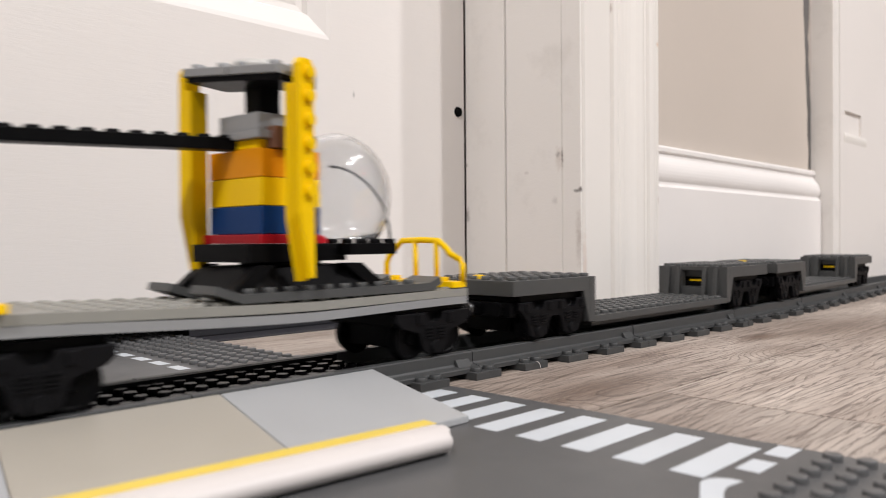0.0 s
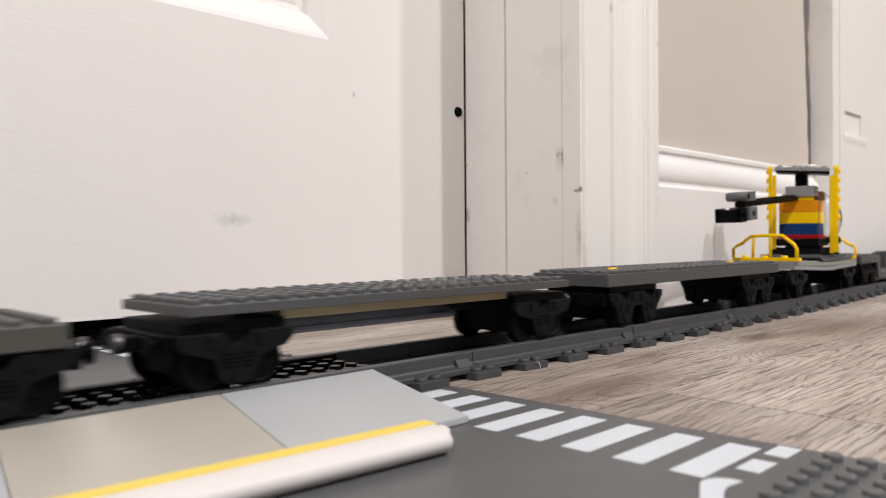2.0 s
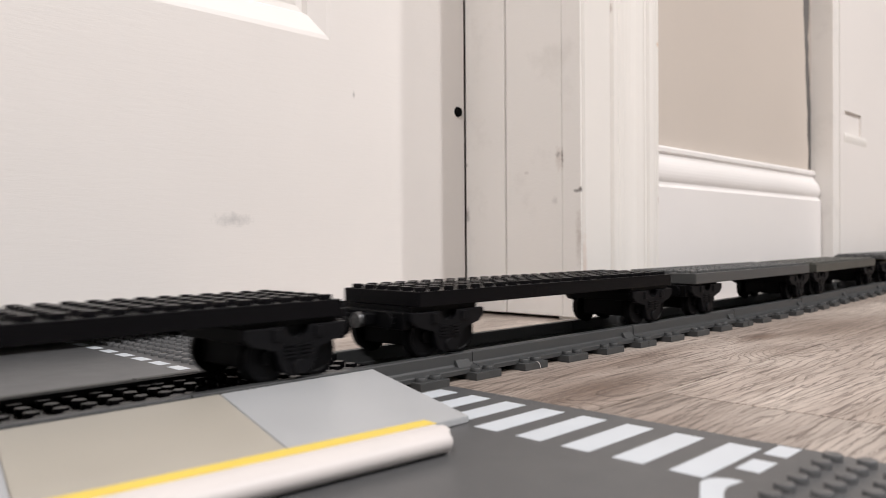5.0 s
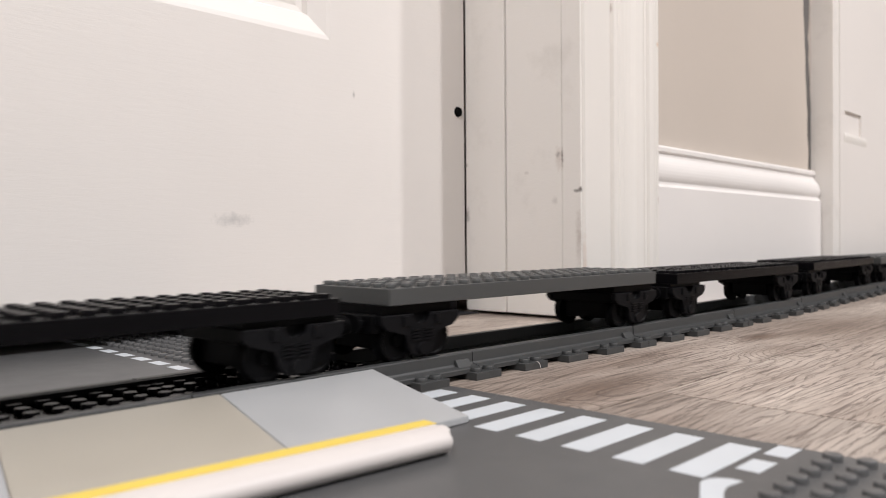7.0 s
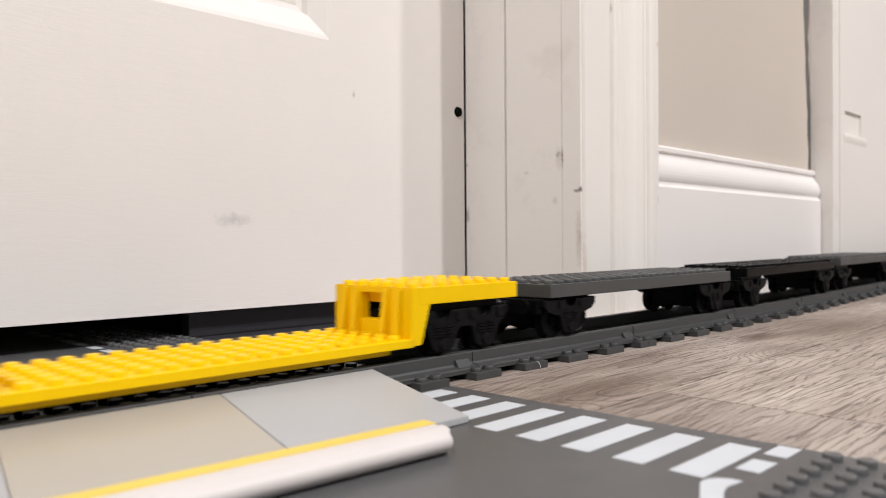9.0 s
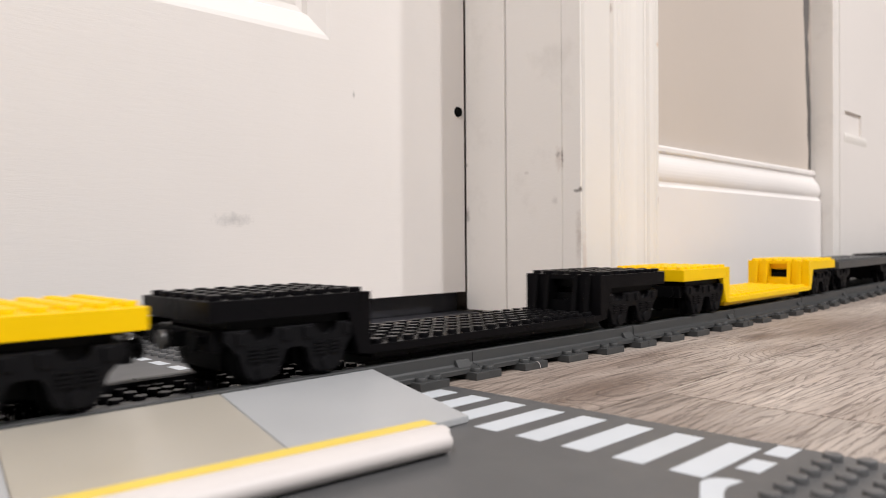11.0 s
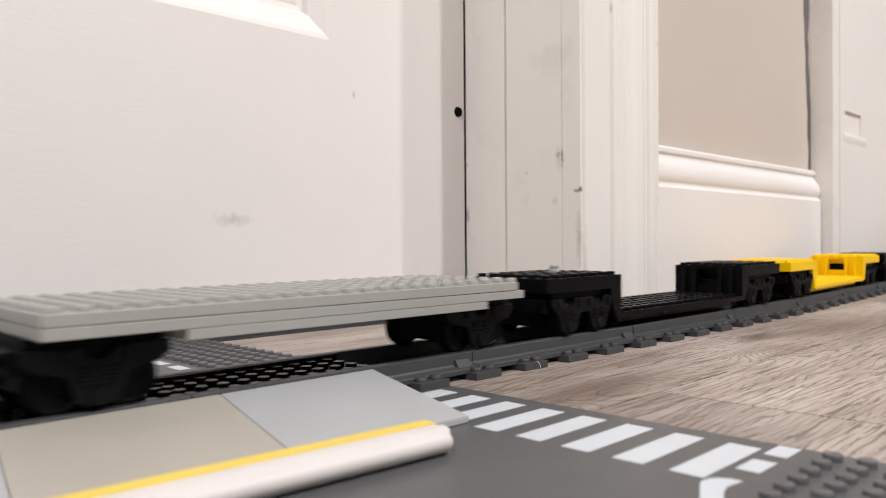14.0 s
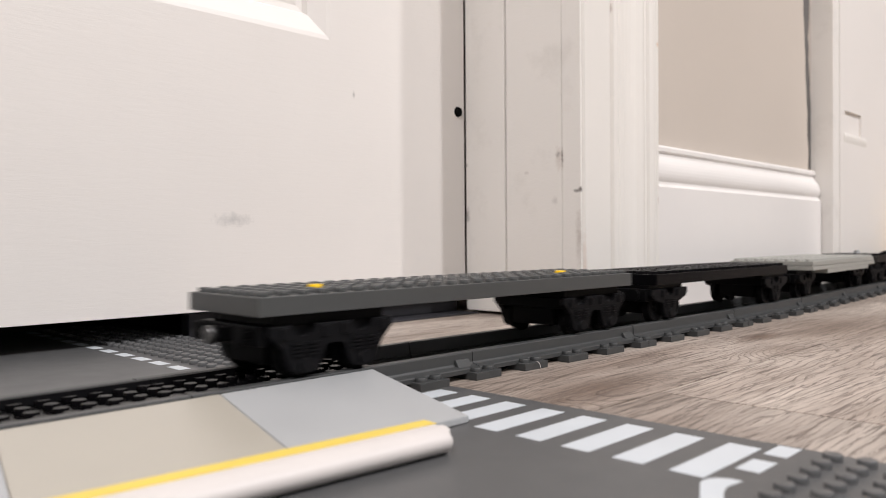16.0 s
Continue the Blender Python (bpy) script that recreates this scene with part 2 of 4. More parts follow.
WOOD = wood()

# ---- mesh helpers: sizes below are in millimetres ----
MM = 0.001


def box(bm, x0, x1, y0, y1, z0, z1, bev=0.0):
    vs = [bm.verts.new((x, y, z)) for z in (z0, z1) for y in (y0, y1) for x in (x0, x1)]
    fs = [bm.faces.new([vs[i] for i in f]) for f in ((0, 2, 3, 1), (4, 5, 7, 6), (0, 1, 5, 4), (2, 6, 7, 3), (0, 4, 6, 2), (1, 3, 7, 5))]
    if bev:
        bmesh.ops.bevel(bm, geom=list({e for f in fs for e in f.edges}), offset=bev, segments=2, affect="EDGES", profile=0.5)


def prism(bm, pts, a0, a1, axis="x", bev=0.0):
    """A profile of (u, w) points pulled along an axis: x -> (y, z), y -> (x, z), z -> (x, y)."""
    def at(p, a):
        return {"x": (a, p[0], p[1]), "y": (p[0], a, p[1]), "z": (p[0], p[1], a)}[axis]
    lo, hi = [bm.verts.new(at(p, a0)) for p in pts], [bm.verts.new(at(p, a1)) for p in pts]
    n = len(pts)
    fs = [bm.faces.new(lo[::-1]), bm.faces.new(hi)] + [bm.faces.new((lo[i], lo[(i + 1) % n], hi[(i + 1) % n], hi[i])) for i in range(n)]
    if bev:
        bmesh.ops.bevel(bm, geom=list({e for f in fs[:2] for e in f.edges}), offset=bev, segments=1, affect="EDGES")


def tube(bm, p, axis, r, h, seg=14, r2=None):
    """A closed cylinder or cone from point p along x, y or z."""
    r2 = r if r2 is None else r2
    rings = []
    for rad, d in ((r, 0), (r2, h)):
        ring = []
        for i in range(seg):
            a = 2 * math.pi * i / seg
            c, s = rad * math.cos(a), rad * math.sin(a)
            ring.append(bm.verts.new({"x": (p[0] + d, p[1] + c, p[2] + s), "y": (p[0] + c, p[1] + d, p[2] + s), "z": (p[0] + c, p[1] + s, p[2] + d)}[axis]))
        rings.append(ring)
    for i in range(seg):
        j = (i + 1) % seg
        bm.faces.new((rings[0][i], rings[0][j], rings[1][j], rings[1][i])).smooth = True
    bm.faces.new(rings[0][::-1]); bm.faces.new(rings[1])


def rod(bm, pts, r, seg=8):
    """A round bar along a chain of points."""
    rings = []
    for i, p in enumerate(pts):
        p = Vector(p)
        d = (Vector(pts[min(i + 1, len(pts) - 1)]) - Vector(pts[max(i - 1, 0)])).normalized()
        u = d.cross(Vector((0.3, 0.1, 1))).normalized()
        w = d.cross(u)
        rings.append([bm.verts.new(p + r * (math.cos(2 * math.pi * k / seg) * u + math.sin(2 * math.pi * k / seg) * w)) for k in range(seg)])
    for a, b in zip(rings, rings[1:]):
        for k in range(seg):
            bm.faces.new((a[k], a[(k + 1) % seg], b[(k + 1) % seg], b[k])).smooth = True
    bm.faces.new(rings[0][::-1]); bm.faces.new(rings[-1])


def stud(bm, x, y, z, r=2.4, h=1.7, seg=14):
    """A moulded stud: wall, small rounded lip and top."""
    rings = [[bm.verts.new((x + rr * math.cos(2 * math.pi * i / seg), y + rr * math.sin(2 * math.pi * i / seg), z + zz)) for i in range(seg)]
             for rr, zz in ((r, -0.05), (r, h - 0.25), (r - 0.25, h))]
    for a, b in zip(rings, rings[1:]):
        for i in range(seg):
            bm.faces.new((a[i], a[(i + 1) % seg], b[(i + 1) % seg], b[i])).smooth = True
    bm.faces.new(rings[-1])


def studs(bm, x0, nx, dx, y0, ny, dy, z, r=2.4, h=1.7):
    for i in range(nx):
        for j in range(ny):
            stud(bm, x0 + i * dx, y0 + j * dy, z, r, h)


def mesh_of(name, bm, material):
    bmesh.ops.recalc_face_normals(bm, faces=bm.faces)
    me = bpy.data.meshes.new(name)
    bm.to_mesh(me)
    bm.free()
    me.transform(Matrix.Scale(MM, 4))
    me.materials.append(material)
    return me


def part(name, bm, material, parent, label="", at=(0, 0, 0)):
    ob = new(name, mesh_of(name, bm, material) if isinstance(bm, bmesh.types.BMesh) else bm)
    ob.parent = parent
    ob.location = [c * MM for c in at]
    return tagged(ob, label)


def thing(name, label, category, group="", kind="", bm=None, material=None, at=(0, 0, 0)):
    ob = new(name, mesh_of(name, bm, material) if bm else None)
    ob.location = [c * MM for c in at]
    return tagged(ob, label, category, group, kind)


def boxes(*rows, bev=0.0):
    bm = bmesh.new()
    for r in rows:
        box(bm, *r, bev=bev)
    return bm


# ---- the room ----
Y0, Y1, X1, TOP = -5200, 5600, 3100, 2400


def build_floor():
    floor = thing("floor", "grey-brown wood plank floor with worn grain", "floor", kind="structure",
                  bm=boxes((-420, X1, Y0, Y1, -14, -6.0)), material=GAP_DARK)
    width, gap = 152.0, 0.8
    rng = random.Random(4)
    col = -4
    while 66 + col * width < X1:
        x0 = 66 + col * width
        x1 = min(x0 + width, X1)
        y = 58 - 1220 * 5 if col == 0 else Y0 - rng.uniform(0, 1100)
        while y < Y1:
            a, b = max(y, Y0), min(y + 1220, Y1)
            if b - a > 5 and not (x1 < -420):
                bm = bmesh.new()
                box(bm, max(x0, -420) + gap / 2, x1 - gap / 2, a + gap / 2, b - gap / 2, -6.0, 0.0, bev=0.35)
                part("plank", bm, WOOD, floor)
            y += 1220
        col += 1


def build_door():
    """Closed white panelled door, set back in its frame, with a gap under it."""
    door = thing("door_1", "white painted panelled door with scuffs and a gap beneath", "door", kind="structure")
    xf, xb = -206, -241
    ys, zs = (-700, -600, 111, 243.5), (17, 194, 900, 1040, 1900, 2020)
    bm = boxes((xb, xf, ys[0], ys[3], 17, 194), (xb, xf, ys[2], ys[3], 194, 2020), (xb, xf, ys[0], ys[1], 194, 2020),
               (xb, xf, ys[1], ys[2], 900, 1040), (xb, xf, ys[1], ys[2], 1900, 2020))
    part("slab", bm, DOOR_PAINT, door)
    for z0, z1 in ((194, 900), (1040, 1900)):
        bm = bmesh.new()
        # sloped moulding running round the panel, then the sunk field
        outer = [(ys[1], z0), (ys[2], z0), (ys[2], z1), (ys[1], z1)]
        rings = []
        for inset, x in ((0, xf), (3, xf - 0.6), (15, xf - 5.0), (17, xf - 8.5), (21, xf - 9.0), (24, xf - 8.5), (26, xf - 7.2), (40, xf - 4)):
            rings.append([bm.verts.new((x, y + (inset if i in (0, 3) else -inset), z + (inset if i < 2 else -inset))) for i, (y, z) in enumerate(outer)])
        for a, b in zip(rings, rings[1:]):
            for i in range(4):
                bm.faces.new((a[i], a[(i + 1) % 4], b[(i + 1) % 4], b[i]))
        bm.faces.new(rings[-1])
        part("panel", bm, DOOR_PAINT, door, "raised door panel with sloped moulding")
    bm = bmesh.new()
    tube(bm, (xf - 1, 236.3, 160), "x", 4.3, 2.6, 20, 3.6)
    part("bumper", bm, MATT_BLACK, door, "small black rubber bumper")

    frame_ob = thing("door_frame_1", "white painted door jamb and moulded casing, chipped at the edges", "door frame", kind="structure")
    bm = boxes((-205.2, -165.0, 244.6, 262, 2.5, 2050), bev=0.5)
    part("stop", bm, JAMB_PAINT, frame_ob)
    bm = boxes((-164.6, -113.0, 246.2, 268, 2.5, 2050), bev=0.6)
    part("jamb", bm, JAMB_PAINT, frame_ob)
    part("jamb_edge", boxes((-112.98, -97.3, 246.9, 248.95, 2.5, 2050), bev=0.25), JAMB_PAINT, frame_ob, "jamb edge with lifted paint")
    prof = [(-118, 249.0), (-97, 249.0), (-95.6, 250.4), (-95.6, 283), (-97.0, 284.5), (-99.4, 286), (-99.4, 287.6), (-96.2, 289.2), (-95.2, 291), (-95.2, 294), (-97.6, 295.6), (-98.0, 297),
            (-96.4, 299), (-96.2, 303), (-98.6, 306), (-101.6, 311), (-103.4, 318), (-103.8, 325), (-102.6, 332), (-99.6, 337), (-98.4, 338), (-98.4, 339.6), (-96.2, 341.4), (-95.2, 344),
            (-95.2, 348), (-96.4, 351.5), (-99.6, 353), (-99.6, 354.2), (-98.2, 356), (-98.5, 359.6), (-118, 360.4)]
    bm = bmesh.new()
    prism(bm, prof, 0, 2100, "z")
    part("casing", bm, CASING_PAINT, frame_ob, "moulded white casing")
    part("head", boxes((-260, -112, -720, 268, 2024, 2050)), JAMB_PAINT, frame_ob)
    part("far_jamb", boxes((-260, -112, -740, -703, 0, 2050)), JAMB_PAINT, frame_ob)


def build_walls():
    part_wall = thing("wall_west", "beige painted wall between two doorways", "wall", kind="structure",
                      bm=boxes((-420, -113.5, 268.5, 756, 0, TOP)), material=WALL_PAINT)
    thing("wall_west_far", "white painted wall", "wall", kind="structure", bm=boxes((-420, -95, 771, Y1, 0, TOP)), material=WALL_PAINT)
    thing("wall_west_near", "beige painted wall", "wall", kind="structure", bm=boxes((-420, -118, Y0, -741, 0, TOP)), material=WALL_PAINT)
    thing("wall_over_door", "beige painted wall over a door", "wall", kind="structure", bm=boxes((-300, -118, -740, 268, 2051, TOP)), material=WALL_PAINT)
    thing("wall_closet", "unlit wall behind a closed door", "wall", kind="structure", bm=boxes((-440, -420, Y0, Y1, -14, TOP)), material=WALL_PAINT)
    # three unseen walls, coloured dark to cut the light bounced in the room
    thing("wall_east", "unseen wall, made dark grey to weaken bounced light", "wall", kind="structure", bm=boxes((X1, X1 + 100, Y0, Y1, -14, TOP)), material=UNSEEN_WALL_DARK)
    thing("wall_south", "unseen wall, made dark grey to weaken bounced light", "wall", kind="structure", bm=boxes((-440, X1 + 100, Y0 - 100, Y0, -14, TOP)), material=UNSEEN_WALL_DARK)
    thing("wall_north", "unseen wall, made dark grey to weaken bounced light", "wall", kind="structure", bm=boxes((-440, X1 + 100, Y1, Y1 + 100, -14, TOP)), material=UNSEEN_WALL_DARK)
    thing("ceiling", "white painted ceiling", "ceiling", kind="structure", bm=boxes((-440, X1 + 100, Y0 - 100, Y1 + 100, TOP, TOP + 80)), material=CEILING_PAINT)
    for a, b in ((-703, -247), (11.2, 245)):
        thing("threshold", "dark charcoal threshold strip under a door", "threshold", kind="structure", bm=boxes((-420, -193, a, b, 0.02, 0.9), bev=0.3), material=UNDER_DOOR_CHARCOAL)
    # added strip, no known part: evens the dark tone in the gap under the door
    thing("gap_fill_strip", "added dark strip that fills the gap under a door", "draught strip", kind="structure",
          bm=boxes((-226, -216, 12, 244.5, 0.9, 15.5), bev=0.8), material=UNDER_DOOR_CHARCOAL)
    # tall baseboard with a moulded top
    prof = [(-113, 0), (-102, 0), (-101.5, 2), (-101.5, 101), (-102.6, 102.2), (-104, 103.6), (-104.2, 105.6), (-103.2, 107.4), (-102.5, 109.5), (-102.2, 112), (-102.4, 115), (-103.1, 118), (-104.2, 120.8), (-105.8, 123.4), (-107.6, 125.6), (-109, 127.5), (-109.5, 130.5), (-107.5, 132),
            (-107.5, 135), (-109.5, 137), (-113, 137.5)]
    bm = bmesh.new()
    prism(bm, prof, 360.9, 749, "y")
    thing("baseboard", "tall white baseboard with a moulded top edge", "baseboard", kind="structure", bm=bm, material=BASEBOARD_PAINT)
    # neighbouring door frame with its crack along the wall
    f2 = thing("door_frame_2", "white painted door casing with a dark crack along the wall", "door frame", kind="structure")
    part("casing", boxes((-120, -88, 750, 770.5, 0, 2100), bev=1.2), JAMB_PAINT, f2)
    bm = bmesh.new()
    rng = random.Random(3)
    left, right = [], []
    for k in range(36):
        z = 139 + k * 13.0
        c = 739.5 + 4.5 * math.cos(k * 0.16) + 2.0 * math.sin(k * 0.31 + 1.2) + rng.uniform(-1.2, 1.2)
        w = min(4.4 + 1.4 * math.sin(k * 0.5) + 0.10 * k + rng.uniform(0, 2.4), 749.3 - c)
        left.append((c - w, z)); right.append((c + w, z))
    prism(bm, left + right[::-1], -113.6, -113.2, "x")
    part("crack", bm, CRACK_GREY, f2, "dark ragged crack")
    d2 = thing("door_2", "white painted door with a small recess", "door", kind="structure")
    part("slab", boxes((-94.9, -87.5, 771, 788, 0, 2050), (-94.9, -87.5, 852, 1700, 0, 2050), (-94.9, -87.5, 788, 852, 0, 184), (-94.9, -87.5, 788, 852, 211, 2050)), DOOR_PAINT, d2)
    part("recess", boxes((-94.8, -90.3, 787, 853, 183, 212)), DOOR_PAINT, d2)
    bm = bmesh.new()
    prism(bm, [(-87.6, 183.8), (-86.7, 182.2), (-86.4, 180), (-86.6, 177), (-87.6, 172)], 784, 872, "y", bev=0.3)
    part("lip", bm, CASING_PAINT, d2)


def build_downlights():
    first = None
    # the third fixture only houses the added fill lamp
    for lx, ly in LAMPS:
        m = Matrix.Translation((lx, ly, 2.4))
        if first is None:
            first = thing("downlight", "round recessed ceiling downlight, lit", "ceiling light", group="ceiling downlights")
            bm = bmesh.new()
            tube(bm, (0, 0, -6), "z", 82, 6, 32)
            part("rim", bm, CEILING_PAINT, first)
            bm = bmesh.new()
            tube(bm, (0, 0, -9), "z", 60, 3, 32)
            part("diffuser", bm, CEILING_PAINT, first)
            first.matrix_basis = m
        else:
            copy_thing(first, m)


# ---- road plates ----
def build_near_plate():
    ob = thing("road_plate", "dark grey studded road plate with a white zebra crossing", "toy road plate", group="road plates")
    bm = bmesh.new()
    box(bm, 5, 261, -248, 8, 0, 1.5, bev=0.3)
    studs(bm, 145.2, 14, 8, 1.8 - 8 * 9, 10, 8, 1.5)
    part("plate", bm, ROAD, ob)
    for i in range(1, 9):
        part("stripe", boxes((16 * i - 8.9, 16 * i, -34.2, 0, 1.4, 1.6)), PRINT_WHITE, ob, "white printed crossing stripe")
    for y in (-4.6, -21.8):
        part("dash", boxes((130.2, 136.2, y, y + 11, 1.4, 1.6)), PRINT_WHITE, ob, "white printed dash")
    bm = bmesh.new()
    # rounded outer corner, straight inner side
    arc = [(134.6 - 5.8 * math.sin(a), -36.2 + 5.8 * math.cos(a)) for a in [k * math.pi / 16 for k in range(11)]]
    prism(bm, [(135.9, -30.4)] + arc + [(136.0, -52.5), (142.0, -52.5), (137.7, -44.7), (135.9, -40.5), (134.9, -36.6)], 1.4, 1.6, "z")
    part("kerb_line", bm, PRINT_WHITE, ob, "white printed curved kerb line")


def build_far_plate():
    ob = thing("road_plate", "dark grey road plate with dashed line under a door", "toy road plate", group="road plates")
    bm = bmesh.new()
    box(bm, -326, -68, -246, 10.5, 0, 1.5, bev=0.3)
    studs(bm, -72.5, 32, -8, 6, 6, -8, 1.5)
    part("plate", bm, ROAD, ob)
    for i in range(11):
        x = -115.4 - 19.4 * i
        part("dash", boxes((x - 6, x + 6, -47, -41.5, 1.4, 1.6)), PRINT_WHITE, ob, "white printed dash")


# ---- level crossing ----
def build_crossing():
    ob = thing("track_filler", "black studded plates filling the gap between rails", "toy plate")
    for k, (a, b) in enumerate(((-216, -88.2), (-88, -7.5))):
        bm = bmesh.new()
        box(bm, -47, -15.6, a, b, 3.3, 7.9, bev=0.2)
        n = int((b - a) / 8)
        studs(bm, -19.6, 4, -8, b - 4 if k == 0 else -95.4 + 8, n, -8 if k == 0 else 8, 7.9, 2.3)
        part("plate", bm, FILLER_BLACK, ob)
        part("side_strip", boxes((-49.4, -47.2, a, b, 3.3, 10.5), bev=0.2), BOGIE_BLACK, ob)

    def ramp_tile(name, label, a, b, mat, group="crossing ramp tiles"):
        # sloped from rail height down to the road plate
        t = thing(name, label, "toy tile", group=group)
        bm = bmesh.new()
        lo_dy = -11.5
        top = [(-9.0, a, 10.0), (50.5, a + lo_dy, 3.7), (50.5, b + lo_dy, 3.7), (-9.0, b, 10.0)]
        th = 2.1
        vs = [bm.verts.new((x, y, z)) for x, y, z in top] + [bm.verts.new((x, y, z - th)) for x, y, z in top]
        fs = [bm.faces.new([vs[i] for i in f]) for f in ((0, 1, 2, 3), (7, 6, 5, 4), (0, 4, 5, 1), (1, 5, 6, 2), (2, 6, 7, 3), (3, 7, 4, 0))]
        bmesh.ops.bevel(bm, geom=list({e for f in fs for e in f.edges}), offset=0.25, segments=2, affect="EDGES")
        part("tile", bm, mat, t)
        # leg under the high side
        part("leg", boxes((-6, -2, min(a, b) + 8, max(a, b) - 8, 0, 7.2)), DARK_GREY, t)
    ramp_tile("ramp_tile", "smooth light grey tile sloping from rail to road plate", -20, -83, TILE_GREY)
    ramp_tile("ramp_tile", "yellowed beige-grey smooth tile sloping from rail to road plate", -83.15, -147, TILE_BEIGE)
    ramp_tile("ramp_tile", "smooth light grey tile at the end of a crossing", -147.15, -210, TILE_GREY)

    bar = thing("platform_edge", "rounded white edge strip with a yellow line along it", "edge strip")
    prof = []
    for k in range(17):
        a = -math.pi / 2 + math.pi * k / 16
        prof.append((0.8 + 5.4 * math.cos(a), 3.6 + 3.6 * math.sin(a)))
    prof += [(-6.0, 7.2), (-6.0, 0.0)]
    bm = bmesh.new()
    prism(bm, prof, -150, -0.0, "y", bev=1.2)
    part("body", bm, TRIM_WHITE, bar)
    part("line", boxes((-6.1, -1.2, -150, -0.6, 7.0, 7.45)), TRIM_YELLOW, bar, "yellow line along the top")
    bar.matrix_basis = pose(0.0664, -0.0600, 0.0015, 0, 0, -4.2)


# ---- track ----
JOINTS = [-4444 + 128 * k for k in range(74)]
BEND = {-100: -32.0, 28: -31.7, 156: -29.6, 284: -29.3, 412: -30.8, 540: -37.5, 668: -43.5}


def centre(y):
    """Middle of the track at a place along it."""
    if y <= -100:
        return -32.0
    if y >= 668:
        return -43.5
    ks = sorted(BEND)
    for a, b in zip(ks, ks[1:]):
        if a <= y <= b:
            return BEND[a] + (BEND[b] - BEND[a]) * (y - a) / (b - a)


def rail_mesh():
    bm = bmesh.new()
    prism(bm, [(-3.6, 2.6), (6.8, 2.6), (6.8, 4.3), (6.4, 4.7), (3.0, 5.4), (2.5, 6.2), (2.3, 10.2), (1.9, 10.6), (-1.9, 10.6), (-2.3, 10.2), (-2.9, 5.1), (-3.6, 4.7)], 0.35, 127.65, "y")
    return mesh_of("rail", bm, TRACK_GREY)


def build_track():
    rail = rail_mesh()
    bm = bmesh.new()
    box(bm, -32, 32, -8, 8, 0, 3.2, bev=0.2)
    studs(bm, -28, 2, 56, -4, 2, 8, 3.2)
    full = mesh_of("sleeper", bm, TRACK_GREY)
    halves = []
    for s in (0, 1):
        bm = bmesh.new()
        box(bm, -32, 32, 0.15 if s == 0 else -8, 8 if s == 0 else -0.15, 0, 3.2, bev=0.2)
        studs(bm, -28, 2, 56, 4 if s == 0 else -4, 1, 8, 3.2)
        halves.append(mesh_of("sleeper", bm, TRACK_GREY))
    bm = bmesh.new()
    prism(bm, [(22.4, 4.2), (25.2, 4.2), (25.2, 5.0), (23.4, 8.0), (22.4, 8.0)], -9.4, -1.6, "y", bev=0.2)
    clip = mesh_of("clip", bm, TRACK_GREY)
    first = None
    for a, b in zip(JOINTS, JOINTS[1:]):
        xa, xb = centre(a), centre(b)
        m = Matrix.Translation((xa * MM, a * MM, 0)) @ Matrix.Rotation(-math.atan2(xb - xa, b - a), 4, "Z")
        if first is None:
            first = thing("track_section", "dark grey straight toy train track section", "toy train track", group="track sections")
            for sx in (-20, 20):
                r = part("rail", rail, None, first, at=(sx, 0, 0))
                if sx < 0:
                    r.rotation_euler = (0, 0, math.pi)
                    r.location = (sx * MM, 0.128, 0)
            # sleepers every 32 mm, cut in two at the joints
            part("sleeper", halves[0], None, first)
            for k in (1, 2, 3):
                part("sleeper", full, None, first, at=(0, 32 * k + 0, 0))
            part("sleeper", halves[1], None, first, at=(0, 128, 0))
            part("clip", clip, None, first, at=(0, 126, 0))
            first.matrix_basis = m
        else:
            copy_thing(first, m)


def build_thread():
    bm = bmesh.new()
    rod(bm, [(0.9, 66.8, 3.6), (2.0, 66.4, 3.7), (3.0, 66.3, 3.3), (3.1, 67.0, 2.2), (2.9, 67.5, 1.2), (3.2, 67.7, 0.4)], 0.16, 6)
    thing("thread", "short pale thread caught on a track sleeper", "thread", bm=bm, material=TRIM_WHITE)


# ---- rolling stock ----
RAIL_Z = 10.6


def wheel_mesh():
    """Two flanged wheels turned on one axle, as one spun shape."""
    half = [(19.9, 0.0), (19.9, 2.4), (18.6, 2.8), (18.6, 6.8), (19.1, 7.4), (19.1, 8.4), (16.2, 8.6), (15.9, 9.4), (15.1, 9.4), (15.0, 1.6)]
    prof = [(-x, r) for x, r in half] + half[::-1]
    bm = bmesh.new()
    seg, rings = 20, []
    for x, r in prof:
        rings.append([bm.verts.new((x, max(r, 0.02) * math.cos(2 * math.pi * k / seg), max(r, 0.02) * math.sin(2 * math.pi * k / seg))) for k in range(seg)])
    for a, b in zip(rings, rings[1:]):
        for k in range(seg):
            bm.faces.new((a[k], a[(k + 1) % seg], b[(k + 1) % seg], b[k]))
    return mesh_of("wheelset", bm, MATT_BLACK)


WHEEL = wheel_mesh()
WHEELSETS = []


